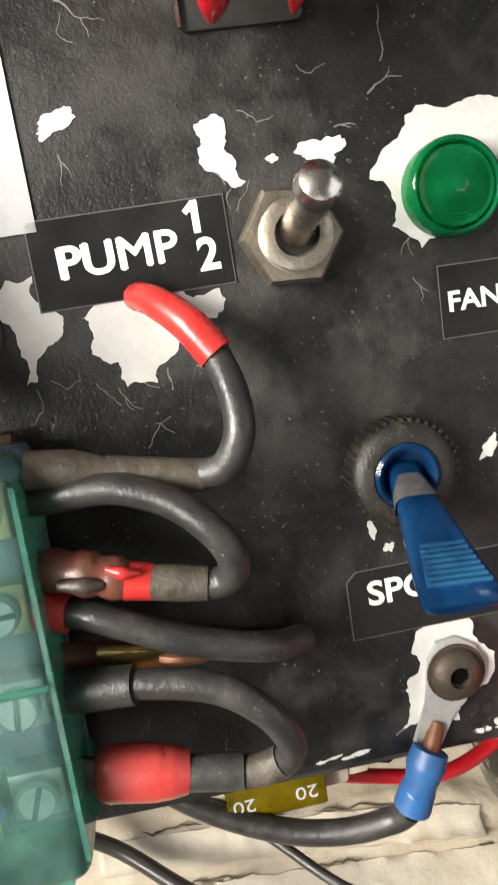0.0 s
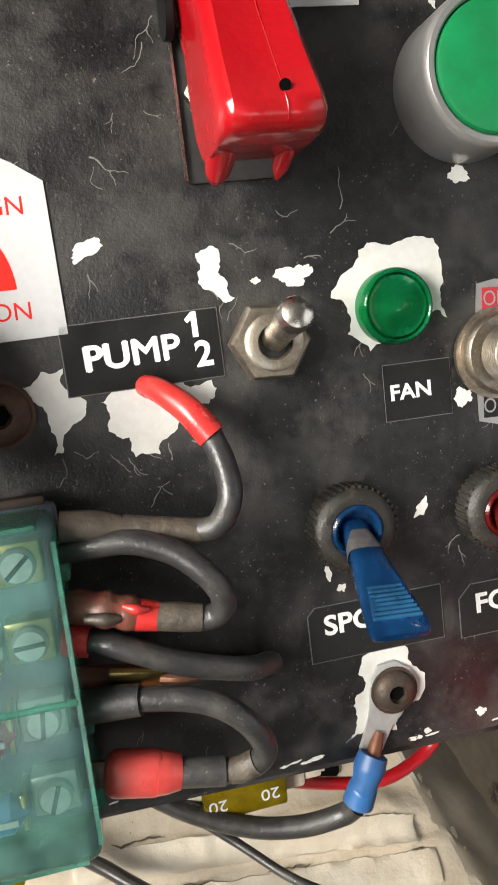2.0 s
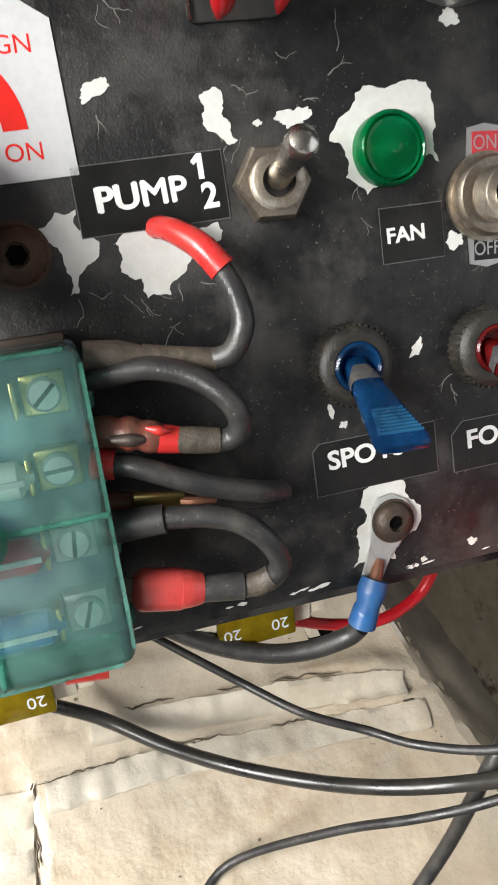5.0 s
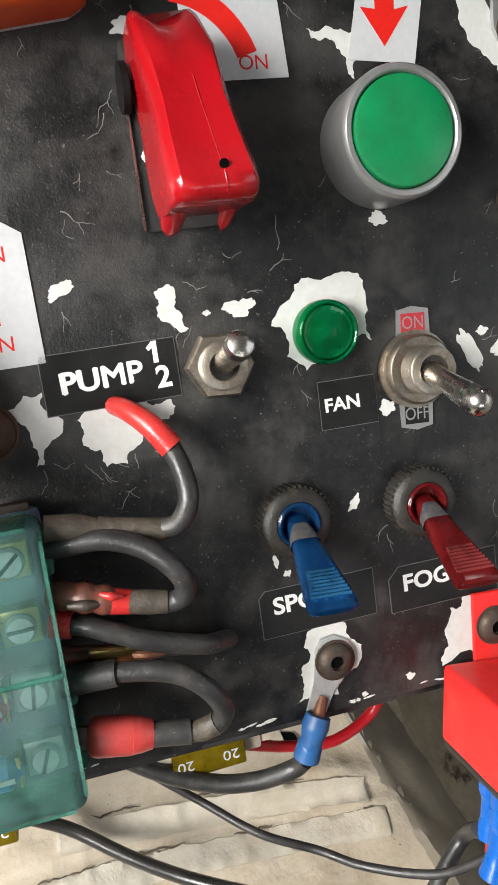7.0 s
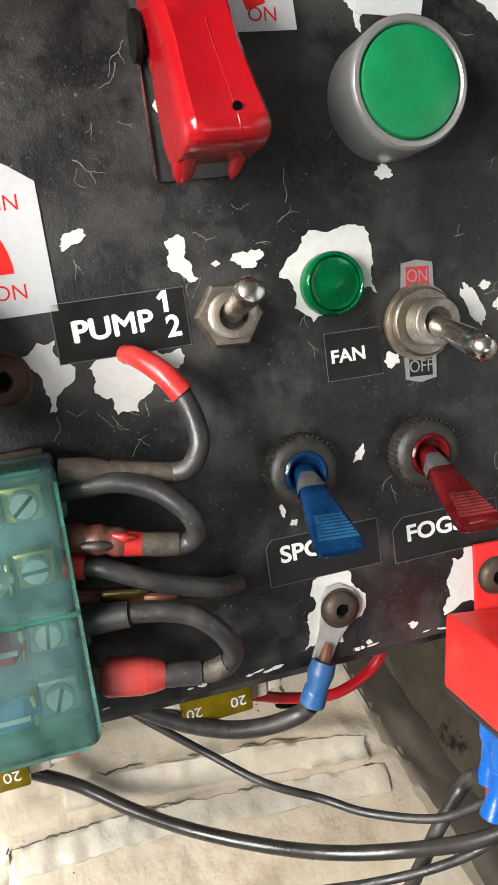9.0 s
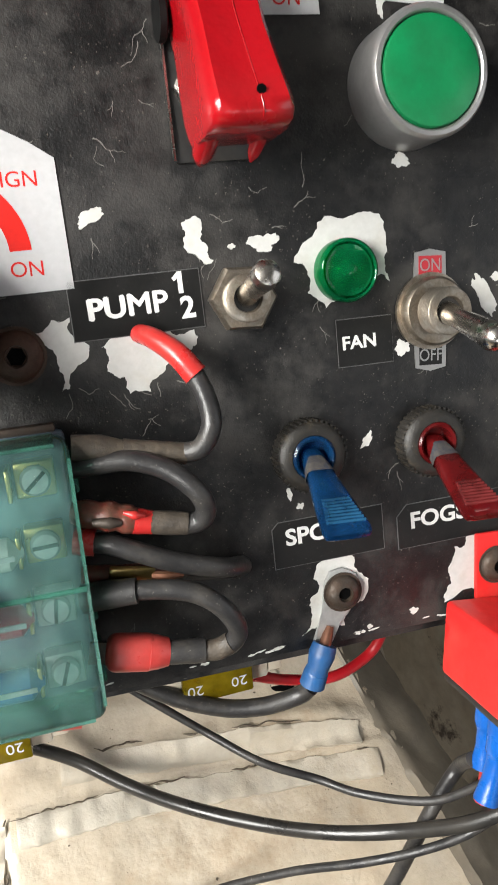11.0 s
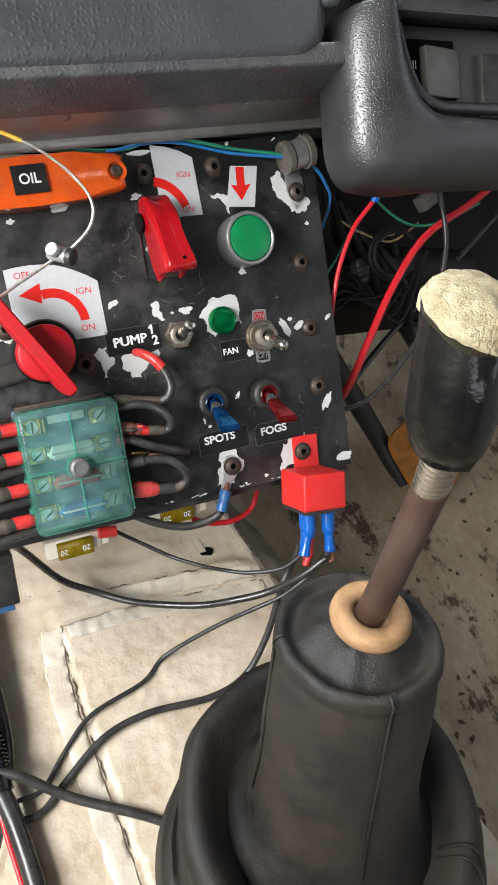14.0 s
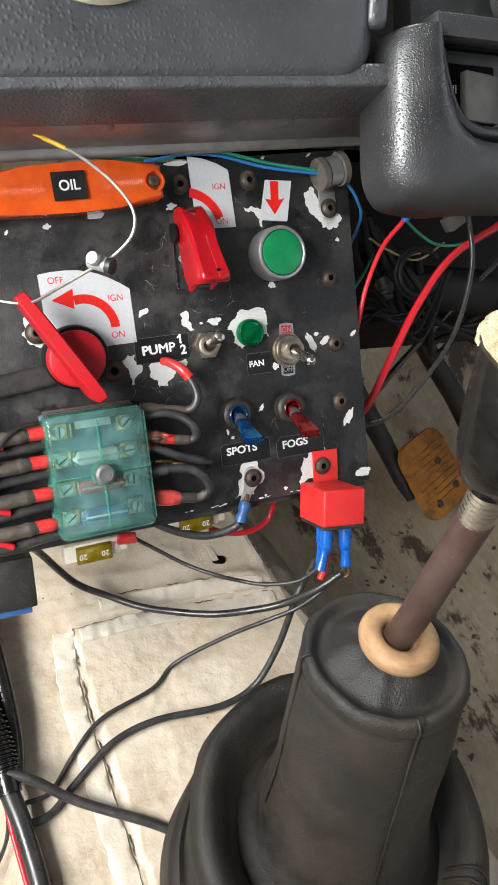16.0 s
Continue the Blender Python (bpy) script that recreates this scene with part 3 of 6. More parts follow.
solid("torn_flap", prism(B(), [(-2.2, -1.5), (1.6, -2.4), (2.0, 8.5), (-1.2, 10)], 0, 0.7, 0.2), "tape", place(CABIN, 20.9, -44.6, top_ + 0.3, 4, 0, 14), "torn white flap beside the slot in the tunnel", "flap")

# folded strip of deadening along the tunnel's edge
b = B()
rings = []
for j in range(41):
    y = 12 - 3.6 * j
    x0 = 56 - 0.30 * (y + 60) - 6
    ring = []
    for i in range(10):
        x = x0 + 3.4 * i + 1.2 * noise.noise((y * 0.06, i * 0.2, 3))
        z = -159 - 0.055 * (i * 3.4) ** 1.75 + 4.5 * noise.noise((x * 0.06, y * 0.035, 6)) + 2.0 * noise.noise((x * 0.25, y * 0.12, 2))
        ring.append(b.verts.new((x, y, max(z, tunnel_height(x, y) + 0.8) if 0 < i < 9 else tunnel_height(x, y) - 1.5)))
    rings.append(ring)
for p, q in zip(rings, rings[1:]):
    for i in range(9):
        b.faces.new((p[i], p[i + 1], q[i + 1], q[i]))
solid("deadening_strip", b, "strip", CABIN, "dirty grey deadening strip folded over the tunnel edge", "deadening", kind="structure", angle=60)

# ---- switch panel ----
panel = thing("control_panel", PANEL, "black painted steel switch panel, paint chipped to white", "panel")
b = prism(B(), [(-152, -99), (-60, -94.5), (20, -91), (84.3, -89.2), (80.2, 0), (76, 82), (-20, 73), (-152, 61)], -2.6, 0, 0.5)
part("plate", b, "panel", panel)
b = bx(B(), (236, 7, 1.6), (-34, -93.6, -5.6), (-14, 0, 2.1), 0.5)
part("folded_edge", b, "panel", panel)


def ragged(rx, ry, rz, seed, jag=0.3, n=44):
    pts = []
    for k in range(n):
        a = 2 * math.pi * k / n
        r = 1 + jag * (noise.noise((1.3 * math.cos(a) + seed * 3.7, 1.3 * math.sin(a), seed)) * 1.5 + 0.55 * noise.noise((4 * math.cos(a), 4 * math.sin(a) + seed, 1)) + 0.3 * noise.noise((11 * math.cos(a), 11 * math.sin(a), seed)))
        x, y = rx * r * math.cos(a), ry * r * math.sin(a)
        c, s = math.cos(radians(rz)), math.sin(radians(rz))
        pts.append((c * x - s * y, s * x + c * y))
    return pts


def broken(pts, seed, rounds=3, jag=0.22):
    """An outline roughened by breaking each edge again and again."""
    r = random.Random(seed)
    for _ in range(rounds):
        out = []
        for (x0, y0), (x1, y1) in zip(pts, pts[1:] + pts[:1]):
            d = r.uniform(-jag, jag)
            f = r.uniform(0.35, 0.65)
            out += [(x0, y0), (x0 + (x1 - x0) * f - d * (y1 - y0), y0 + (y1 - y0) * f + d * (x1 - x0))]
        pts, jag = out, jag * 0.9
    return pts


def patch(u, v, pts, seed, rz=-5):
    c, s = math.cos(radians(rz)), math.sin(radians(rz))
    o = broken([(c * x - s * y, s * x + c * y) for x, y in pts], seed)
    p = part("paint_chip", prism(B(), o, 0, 0.1), "primer", panel)
    p.location = (u * S, v * S, 0)


patch(17.6, -3.9, [(9.6, 6.2), (7.8, 10.0), (3.8, 10.0), (-3.2, 8.8), (-6.8, 5.0), (-11.0, -1.2), (-7.8, -3.0), (-7.6, -7.4), (-3.2, -10.4), (1.4, -8), (9.2, -2.6), (11.4, -4.0), (9.8, 0)], 3)
patch(-26.2, -22.3, [(-8.8, 2.4), (-6.4, 4.4), (-2.4, 6.2), (3, 6.7), (10, 6.4), (10.6, 3.5), (7, 2), (5.5, 1.2), (3, -3), (1.2, -6.5), (-3, -7), (-4.1, -3.5), (-7.6, -2.4), (-7.4, 0.6)], 5)
patch(-42.5, -18.7, [(-5.1, 2.6), (-2, 5.3), (1.5, 5.9), (2.1, 2.4), (5.3, 0.6), (4.7, -2.4), (2.7, -4.1), (1.5, -8.2), (0, -8.8), (-0.5, -4.7), (-1.4, -1.2), (-3.8, 0.6)], 8)
patch(13.3, -81.6, [(-4.9, 9.8), (-0.7, 11.5), (4.2, 10.9), (6.3, 7), (8.1, 5.6), (7.7, 1.4), (4.2, -1.4), (2.8, -5.6), (-1.4, -6.3), (-7.7, -7.4), (-5.6, -3.5), (-6.3, 0), (-4.2, 3.5), (-5.6, 6.3)], 12)
patch(48.3, -77.5, [(0, 8.7), (8.3, 10.2), (9.4, -7.3), (-5.8, -9), (-4.4, -4.4), (-5.4, -1.5), (-4.4, 5.1), (-1.5, 5.1)], 14)
patch(-14.0, 0.9, [(-3.2, 3.4), (-0.2, 4.8), (1, 2.8), (0.7, 0.4), (2.4, -1.5), (3.7, -3.7), (2.2, -4.6), (-0.2, -2.7), (-2.6, -1.5), (-2.8, 0.4), (-2.3, 1.6)], 17)
patch(59.9, 54.3, [(-8, 6.4), (-4, 9.4), (-1.5, 5), (7.5, -4.5), (10, -9), (1.5, -10.6), (-1.5, -6), (-6, -1.5)], 21, 0)

patch(24.2, 50.6, [(-6, 2.2), (-2, 3.1), (2, 2.5), (4.6, 2.8), (5.0, -2), (4.4, -6.4), (3, -5.4), (2.6, -2.5), (0.4, -0.6), (-2, 0.9), (-5, 0.5)], 31)


def chip(u, v, rx, ry, rz, k):
    p = part("paint_chip", prism(B(), ragged(rx, ry, rz, k, 0.34 if max(rx, ry) > 3 else 0.4, 64), 0, 0.1), "primer", panel)
    p.location = (u * S, v * S, 0)


CHIPS_MIDDLE = [(-35, 6, 2.9, 1.15, 32), (0, 0, 3.0, 1.7, 10), (-6.9, -0.4, 0.8, 0.5, 0), (31.3, -23.6, 1.8, 1.6, 0), (31.4, 16.3, 2.1, 1.3, 0), (22.4, -43.8, 2.0, 0.9, 55)]
CHIPS_RIGHT = [(33.5, -86.7, 1.1, 0.8, 0), (51.7, -12.6, 5.0, 1.7, -60), (55, -9, 1.4, 0.9, 0), (60.4, -12.6, 4, 1.6, 25),
               (77, -9.8, 2.2, 1.0, 45), (72.7, -53.4, 5.0, 1.9, 60), (80.2, -84.2, 5.0, 2.2, 8), (69.9, 37.7, 1.0, 0.9, 0), (67, 47.5, 5, 4.4, 0)]
CHIPS_TOP = [(-17.9, 53.4, 2.2, 1.2, 20), (-53, 49.6, 3.8, 2.2, 10), (-13.7, 72.6, 5.0, 1.1, 5), (-83.5, -0.2, 6.0, 6.6, 0), (-116.2, -18, 8.5, 4.4, 20), (-119.4, -9.5, 3.4, 2.0, -40),
             (-113.7, -32.7, 4.0, 2.0, 50), (-120.1, 0, 8, 3, 8), (3.4, -54.2, 0.6, 1.5, 12), (5.9, -57.2, 0.8, 0.7, 0), (-75, 44.5, 1.6, 1, 0)]
for k, c in enumerate(CHIPS_MIDDLE + CHIPS_RIGHT + CHIPS_TOP):
    chip(*c, k + 1)
for k in range(22):
    u = rnd.uniform(-60, 82)
    chip(u, -92.6 + (u + 60) * 0.0305 + rnd.uniform(0.1, 0.9), rnd.uniform(0.3, 1.5), rnd.uniform(0.15, 0.4), rnd.uniform(-8, 12), 80 + k)
for u, v, k in ((-7, 79, 60), (30, 76.5, 61), (55, 78.5, 62), (70, 79.8, 63), (22, -88.8, 64), (60, -88.0, 66), (-92, 42, 67), (-98, 44, 68)):
    chip(u, v, rnd.uniform(0.6, 1.6), rnd.uniform(0.4, 0.8), rnd.uniform(0, 90), k)


def crack(u, v, heading, length, width=0.09, forks=1):
    b = B()
    p, a, run = Vector((u, v)), radians(heading), []
    for _ in range(max(4, int(length / 0.8))):
        run.append((p.copy(), a))
        a += rnd.uniform(-0.75, 0.75)
        a += 0.3 * (radians(heading) - a)
        p += 0.8 * Vector((math.cos(a), math.sin(a)))
    sides = []
    for i, (q, a) in enumerate(run):
        wd = width * (1 - i / len(run)) * rnd.uniform(0.5, 1.3) + 0.04
        n_ = Vector((-math.sin(a), math.cos(a))) * wd
        sides.append((b.verts.new((*(q + n_), 0.06)), b.verts.new((*(q - n_), 0.06))))
    for s, t in zip(sides, sides[1:]):
        b.faces.new((s[0], s[1], t[1], t[0]))
    part("paint_crack", b, "crack", panel)
    for k in range(forks):
        q, a = run[rnd.randrange(1, len(run))]
        crack(q.x, q.y, math.degrees(a) + rnd.choice((-1, 1)) * rnd.uniform(25, 60), length * 0.4, width * 0.8, 0)


for c in ((-21, 42, -110, 9), (-23, 38, -100, 5), (-33, 20.5, -15, 8), (-16, 57, -70, 6), (-31, -29, -60, 6), (-29, -28, -20, 5), (-24, -27, -80, 4), (9, 11, 70, 6), (7, 7, 10, 7), (2, 3, 20, 3),
          (-11, 6, -30, 4), (30, -50, -150, 5), (29.6, -52, -95, 6), (55, -11, -10, 5), (57, -48, -100, 5), (-42, -28, -80, 4), (-40, -27, -50, 3), (-20, -27, -45, 4), (12, -12, -130, 4), (-35, 2, -60, 5), (48, 2, 40, 3), (-2, 60, 30, 4), (14, 58, -30, 6), (-28, -38, 40, 3)):
    crack(*c)

for k in range(46):     # the fine web of hairline cracks in the old paint
    crack(rnd.uniform(-60, 80), rnd.uniform(-88, 68), rnd.uniform(0, 360), rnd.uniform(1.5, 4.5), 0.035, 1)
b = B()
for k in range(700):    # grit and dust caught on the paint, thicker round the switches
    if k % 3:
        u, v = rnd.uniform(-110, 82), rnd.uniform(-90, 72)
    else:
        cu_, cv_ = rnd.choice(((7.7, -45), (37, -45), (38, -16), (-20, -60), (-8, 14), (-28, -30)))
        u, v = rnd.gauss(cu_, 9), rnd.gauss(cv_, 7)
    if not -89 < v < 70:
        continue
    r = rnd.choice((0.07, 0.08, 0.1, 0.12, 0.18))
    b.faces.new([b.verts.new((u + r * rnd.uniform(0.5, 1.4) * math.cos(a), v + r * rnd.uniform(0.5, 1.4) * math.sin(a), 0.05)) for a in (0, 1.2, 2.4, 3.7, 5.0)])
tagged(part("dust_grit", b, "grit", panel, "pale grit scattered on the black paint"), kind="stuff")

# ---- labels ----


def black_label(name, u, v, rz, w, h, text, size, label, cut=0.0, offset=(0, 0), extra=()):
    t = thing(name, place(PANEL, u, v, 0.14, 0, 0, rz), label, "label", "black name labels on the panel")
    o = [(-w / 2 + cut, h / 2), (w / 2, h / 2), (w / 2, -h / 2), (-w / 2, -h / 2), (-w / 2, h / 2 - cut)] if cut else [(-w / 2, h / 2), (w / 2, h / 2), (w / 2, -h / 2), (-w / 2, -h / 2)]
    part("backing", prism(B(), [(1.015 * x, 1.03 * y) for x, y in o], 0, 0.10), "rim", t)
    part("tape", prism(B(), o, 0.02, 0.16), "label", t)
    words(text, size, "white", t, (*offset, 0.17), 1.0, 0.0 if "M" in text else 0.026, 1.1)
    if "M" in text:
        for dx, dy in ((0.42, 0.0), (0.21, 0.16), (0.21, -0.16), (0.21, 0.0)):
            words(text, size, "white", t, (offset[0] + dx, offset[1] + dy, 0.172 + 0.01 * dx + 0.02 * dy), 1.0, 0.0, 1.08)
    for s, sz, x, y in extra:
        if s == "1":
            part("lettering", prism(B(), [(sz * p + x, sz * q + y) for p, q in ((-0.24, 0.16), (-0.03, 0.36), (0.12, 0.36), (0.12, -0.36), (-0.05, -0.36), (-0.05, 0.13), (-0.16, 0.05))], 0.15, 0.178), "white", t)
        else:
            words(s, sz, "white", t, (x, y, 0.17), 1.0, 0.03)
    return t


black_label("pump_label", -27, -11.2, 3.6, 26.4, 11.6, "PUMP", 6.0, "black tape label lettered PUMP 1 2 in white", 0, (-2.1, -0.1), (("1", 6.0, 9.0, 3.5), ("2", 6.0, 10.2, -1.8)))
black_label("fan_label", 22.3, -21.6, 2.6, 13.0, 10.2, "FAN", 3.95, "black tape label lettered FAN in white", 0, (-1.4, -0.1))
black_label("spots_label", 12.4, -65.2, 3.0, 26.5, 10.6, "SPOTS", 5.3, "black tape label lettered SPOTS in white", 1.5, (-2.1, 1.5))
black_label("fogs_label", 43, -64.8, 3.0, 27, 10.4, "FOGS", 5.4, "black tape label lettered FOGS in white", 2.6, (-3.0, 1.1))


def arc_band(r0, r1, a0, a1, n=20):
    return [(r1 * math.cos(radians(a0 + (a1 - a0) * k / n)), r1 * math.sin(radians(a0 + (a1 - a0) * k / n))) for k in range(n + 1)] + \
           [(r0 * math.cos(radians(a1 + (a0 - a1) * k / n)), r0 * math.sin(radians(a1 + (a0 - a1) * k / n))) for k in range(n + 1)]


# isolator legend: origin at the centre of the switch
legend = thing("isolator_legend", place(PANEL, -70.5, -13.5, 0.16, 0, 0, 2.0), "white sticker with red arc arrow, OFF, IGN and ON", "sticker", "white legend stickers")
b = prism(B(), [(-9.2, 38.0), (-4, 38.8), (2, 39.2), (8, 39.0), (13, 38.2), (17.5, 36.8), (21.5, 35.0), (26.5, 32.4), (31, 29.4), (31.7, 5.0), (18, 4.6), (-8, 7)], 0, 0.14)
part("paper", b, "paper", legend)
part("arc_arrow", prism(B(), [(x + 8.6, y + 12.3) for x, y in arc_band(12.0, 16.1, 2, 104)], 0.14, 0.2), "redink", legend)
part("arrow_head", prism(B(), [(5.2, 31.2), (-4.6, 26.6), (5.0, 22.2)], 0.14, 0.2), "redink", legend)
for s, x, y in (("OFF", -1.8, 35.0), ("IGN", 24.0, 25.7), ("ON", 23.4, 9.2)):
    words(s, 4.1, "redink", legend, (x, y, 0.15), 0, 0.0)
# starter legend, part hidden by the guard
legend = thing("ignition_legend", place(PANEL, -10.5, 42.5, 0.16, 0, 0, 1.5), "white sticker with red arc, IGN and ON", "sticker", "white legend stickers")
b = prism(B(), [(2.8, 33.2), (10, 32.4), (17, 30.2), (22.8, 27.2), (24.6, 1.0), (4.6, 0.6)], 0, 0.14)
part("paper", b, "paper", legend)
part("arc_arrow", prism(B(), arc_band(15.2, 19.4, 18, 82), 0.14, 0.2), "redink", legend)
for s, x, y in (("IGN", 17.4, 19.6), ("ON", 17.6, 3.8)):
    words(s, 3.9, "redink", legend, (x, y, 0.15), 0, 0.0)
arrow = thing("arrow_sticker", place(PANEL, 35.2, 56.4, 0.16, 0, 0, 0), "white sticker with a red arrow pointing down", "sticker", "white legend stickers")
part("paper", prism(B(), [(-4.6, 9.8), (9.6, 9.6), (6.4, -9.7), (-8.4, -9.0)], 0, 0.14), "paper", arrow)
part("arrow", prism(B(), [(-2.0, 9.2), (2.4, 9.2), (2.2, 0.6), (5.4, 1.4), (-0.2, -6.4), (-5.2, 1.0), (-2.0, 0.6)], 0.14, 0.2), "redink", arrow)

# ---- screws ----


def screw(u, v, w=0.0, r=4.2, mat="rust", label="rusty button-head screw with hex socket", frame_=PANEL, tilt=(0, 0)):
    t = thing("button_screw", place(frame_, u, v, w, tilt[0], tilt[1], rnd.uniform(0, 60)), label, "screw", "panel screws")
    prof = [(r, 0), (r, 0.5), (r * 0.93, 1.2), (r * 0.75, 1.9), (r * 0.5, 2.3), (r * 0.42, 2.35)]
    part("head", lathe(B(), prof + [(r * 0.40, 1.4), (0, 1.3)], 24), mat, t)
    part("socket", lathe(B(), [(r * 0.36, 1.42), (r * 0.36, 1.55), (0, 1.5)], 6), "blackhole", t)
    part("washer", lathe(B(), [(r * 1.12, 0.12), (r * 1.12, 0.5), (r * 0.9, 0.55)], 24), mat, t)


for u, v in ((-13, 63.4), (22, 65.9), (64.3, 18.8), (66.1, -14.7), (67.8, -44.7)):
    screw(u, v)
screw(64.8, 53.0, 1.2)
screw(14.9, -78.6, 0.9)
screw(54.4, -77.3, 1.9)
screw(-51.2, -19.8, 0.2, 5.2, "rustbrown", "rust-brown button-head screw beside the isolator")
screw(-83.6, -0.6, 0.2, 4.6)
screw(-121.0, 39.4, 2.2)
screw(-120.5, 8.2, 2.2)

# ---- toggle switches ----


def toggle(u, v, tip, nut_r, neck, plate, label):
    t = thing("toggle_switch", place(PANEL, u, v, 0), label, "switch", "metal toggle switches")
    if plate:
        for sgn, word, back in ((1, "ON", "platered"), (-1, "OFF", "label")):
            p = part("legend_plate", prism(B(), [(-4.0, 6.0), (-3.6, 12.8), (0, 13.5), (3.8, 12.8), (4.0, 6.0)] if sgn > 0 else [(4.0, -5), (3.8, -12.6), (0, -13.4), (-3.6, -12.6), (-4.0, -5)], 0.2, 0.7), "satin", t)
            part("field", bx(B(), (5.6, 4.2, 0.1), (0, sgn * 9.9, 0.75), bev=0), back, p)
            words(word, 3.9, "satin", p, (0, sgn * 9.9, 0.82), 0, 0.0, 0.85)
        part("washer", lathe(B(), [(nut_r * 1.12, 0.4), (nut_r * 1.12, 1.2), (nut_r * 0.5, 1.3)], 28), "steel", t)
    part("nut", lathe(B(), [(nut_r * 0.94, 0.3), (nut_r, 0.9), (nut_r, 3.2), (nut_r * 0.92, 4.0), (nut_r * 0.6, 4.1)], 6 if not plate else 28), "steel", t)
    prof = [(nut_r * 0.68, 1)]
    z = 3.2
    while z < neck:
        prof += [(nut_r * 0.68, z), (nut_r * 0.62, z + 0.3), (nut_r * 0.68, z + 0.6)]
        z += 0.6
    prof += [(nut_r * 0.64, neck + 0.4), (nut_r * 0.42, neck + 0.4), (nut_r * 0.37, neck - 0.8)]
    part("bushing", lathe(B(), prof, 28), "steel", t)
    part("bushing_bore", lathe(B(), [(nut_r * 0.39, neck - 1.6), (nut_r * 0.39, neck - 0.6), (0, neck - 0.5)], 24), "dark", t)
    p, q = Vector((0, 0, neck - 2.5)), Vector(tip)
    m = Matrix.Translation(p) @ (q - p).to_track_quat("Z", "Y").to_matrix().to_4x4()
    d = (q - p).length
    part("bat_lever", lathe(B(), [(2.5, 0), (2.4, d * 0.12), (2.15, d * 0.35), (2.7, d * 0.8), (2.9, d * 0.9), (2.45, d * 0.97), (1.3, d * 1.01), (0, d * 1.02)], 20, m), "chrome", t)


toggle(-5.5, -11.0, (0.4, 4.6, 20), 7.2, 6.0, False, "nickel toggle switch with hex nut, lever up")
toggle(38.0, -15.9, (-3.0, -5.0, 32), 7.6, 9.0, True, "nickel toggle switch with ON and OFF plate")


SECTIONS = ((0, 2.2, 2.0), (0.18, 2.6, 2.1), (0.34, 3.1, 2.0), (0.55, 3.9, 1.7), (0.78, 4.7, 1.5), (0.93, 5.0, 1.5), (0.98, 4.8, 1.3), (1.0, 4.1, 0.7))


def paddle_switch(u, v, tip, clear_mat, label):
    t = thing("paddle_switch", place(PANEL, u, v, 0), label, "switch", "coloured paddle toggle switches")
    b = lathe(B(), [(7.9, 0), (7.9, 3.6), (7.3, 4.6), (5.8, 5.2), (4.9, 5.2), (4.7, 2), (0, 1.8)], 40)
    part("bezel", b, "dustyblack", t, "dusty knurled black bezel")
    b = B()
    for k in range(40):
        a = 2 * math.pi * k / 40
        bx(b, (0.55, 0.5, 4.0), (7.9 * math.cos(a), 7.9 * math.sin(a), 2.0), (0, 0, math.degrees(a)), 0)
    tagged(part("knurling", b, "dustyblack", t), kind="stuff")
    part("socket", lathe(B(), [(4.8, 2.2), (4.8, 5.4), (4.3, 5.8), (3.7, 5.4), (3.4, 2.6), (0, 2.5)], 28), clear_mat, t)
    p, q = Vector((0, 0, 2.6)), Vector(tip)
    way = (q - p).normalized()
    side = Vector((1, 0, 0))
    side = (side - way * side.dot(way)).normalized()
    thick = way.cross(side)
    b = B()
    secs, d = [], (q - p).length
    for f, hw, ht in SECTIONS:
        c = p + way * d * f
        ring = []
        for k in range(20):
            a = 2 * math.pi * k / 20
            x, y = math.cos(a), math.sin(a)
            x, y = math.copysign(abs(x) ** 0.55, x), math.copysign(abs(y) ** 0.55, y)
            ring.append(b.verts.new(c + side * hw * x + thick * ht * y))
        secs.append(ring)
    for r0, r1 in zip(secs, secs[1:]):
        for k in range(20):
            b.faces.new((r0[k], r0[(k + 1) % 20], r1[(k + 1) % 20], r1[k]))
    b.faces.new(secs[0]), b.faces.new(secs[-1])
    part("paddle", b, clear_mat, t)
    for k in range(8):
        c = p + way * d * (0.64 + 0.036 * k) - thick * 1.38
        for sgn in (1, -1):
            cc = p + way * d * (0.64 + 0.036 * k) + thick * 1.56 * sgn
            if sgn * (thick.z) > 0:
                part("grip_rib", bar(B(), cc - side * (2.9 + 0.16 * k), cc + side * (2.9 + 0.16 * k), 0.34, 8), clear_mat.replace("tip", "rib"), t)
    b = B()
    secs = []
    for f, hw, ht in SECTIONS[:3]:
        f = 0.10 + 0.55 * f
        secs.append([b.verts.new(p + way * d * f + side * (hw + 0.1 * f) * 1.03 * math.copysign(abs(math.cos(a)) ** 0.55, math.cos(a)) + thick * ht * 1.04 * math.copysign(abs(math.sin(a)) ** 0.55, math.sin(a))) for a in [2 * math.pi * j / 20 for j in range(20)]])
    for r0, r1 in zip(secs, secs[1:]):
        for k in range(20):
            b.faces.new((r0[k], r0[(k + 1) % 20], r1[(k + 1) % 20], r1[k]))
    part("dust", b, "dustcap", t, "dust settled on the stem")


paddle_switch(7.7, -45.4, (-0.5, -11.7, 25.0), "bluetip", "translucent blue paddle switch in a dusty black bezel")
paddle_switch(37.2, -45.2, (0.0, -11.6, 25.4), "redtip", "translucent red paddle switch in a dusty black bezel")

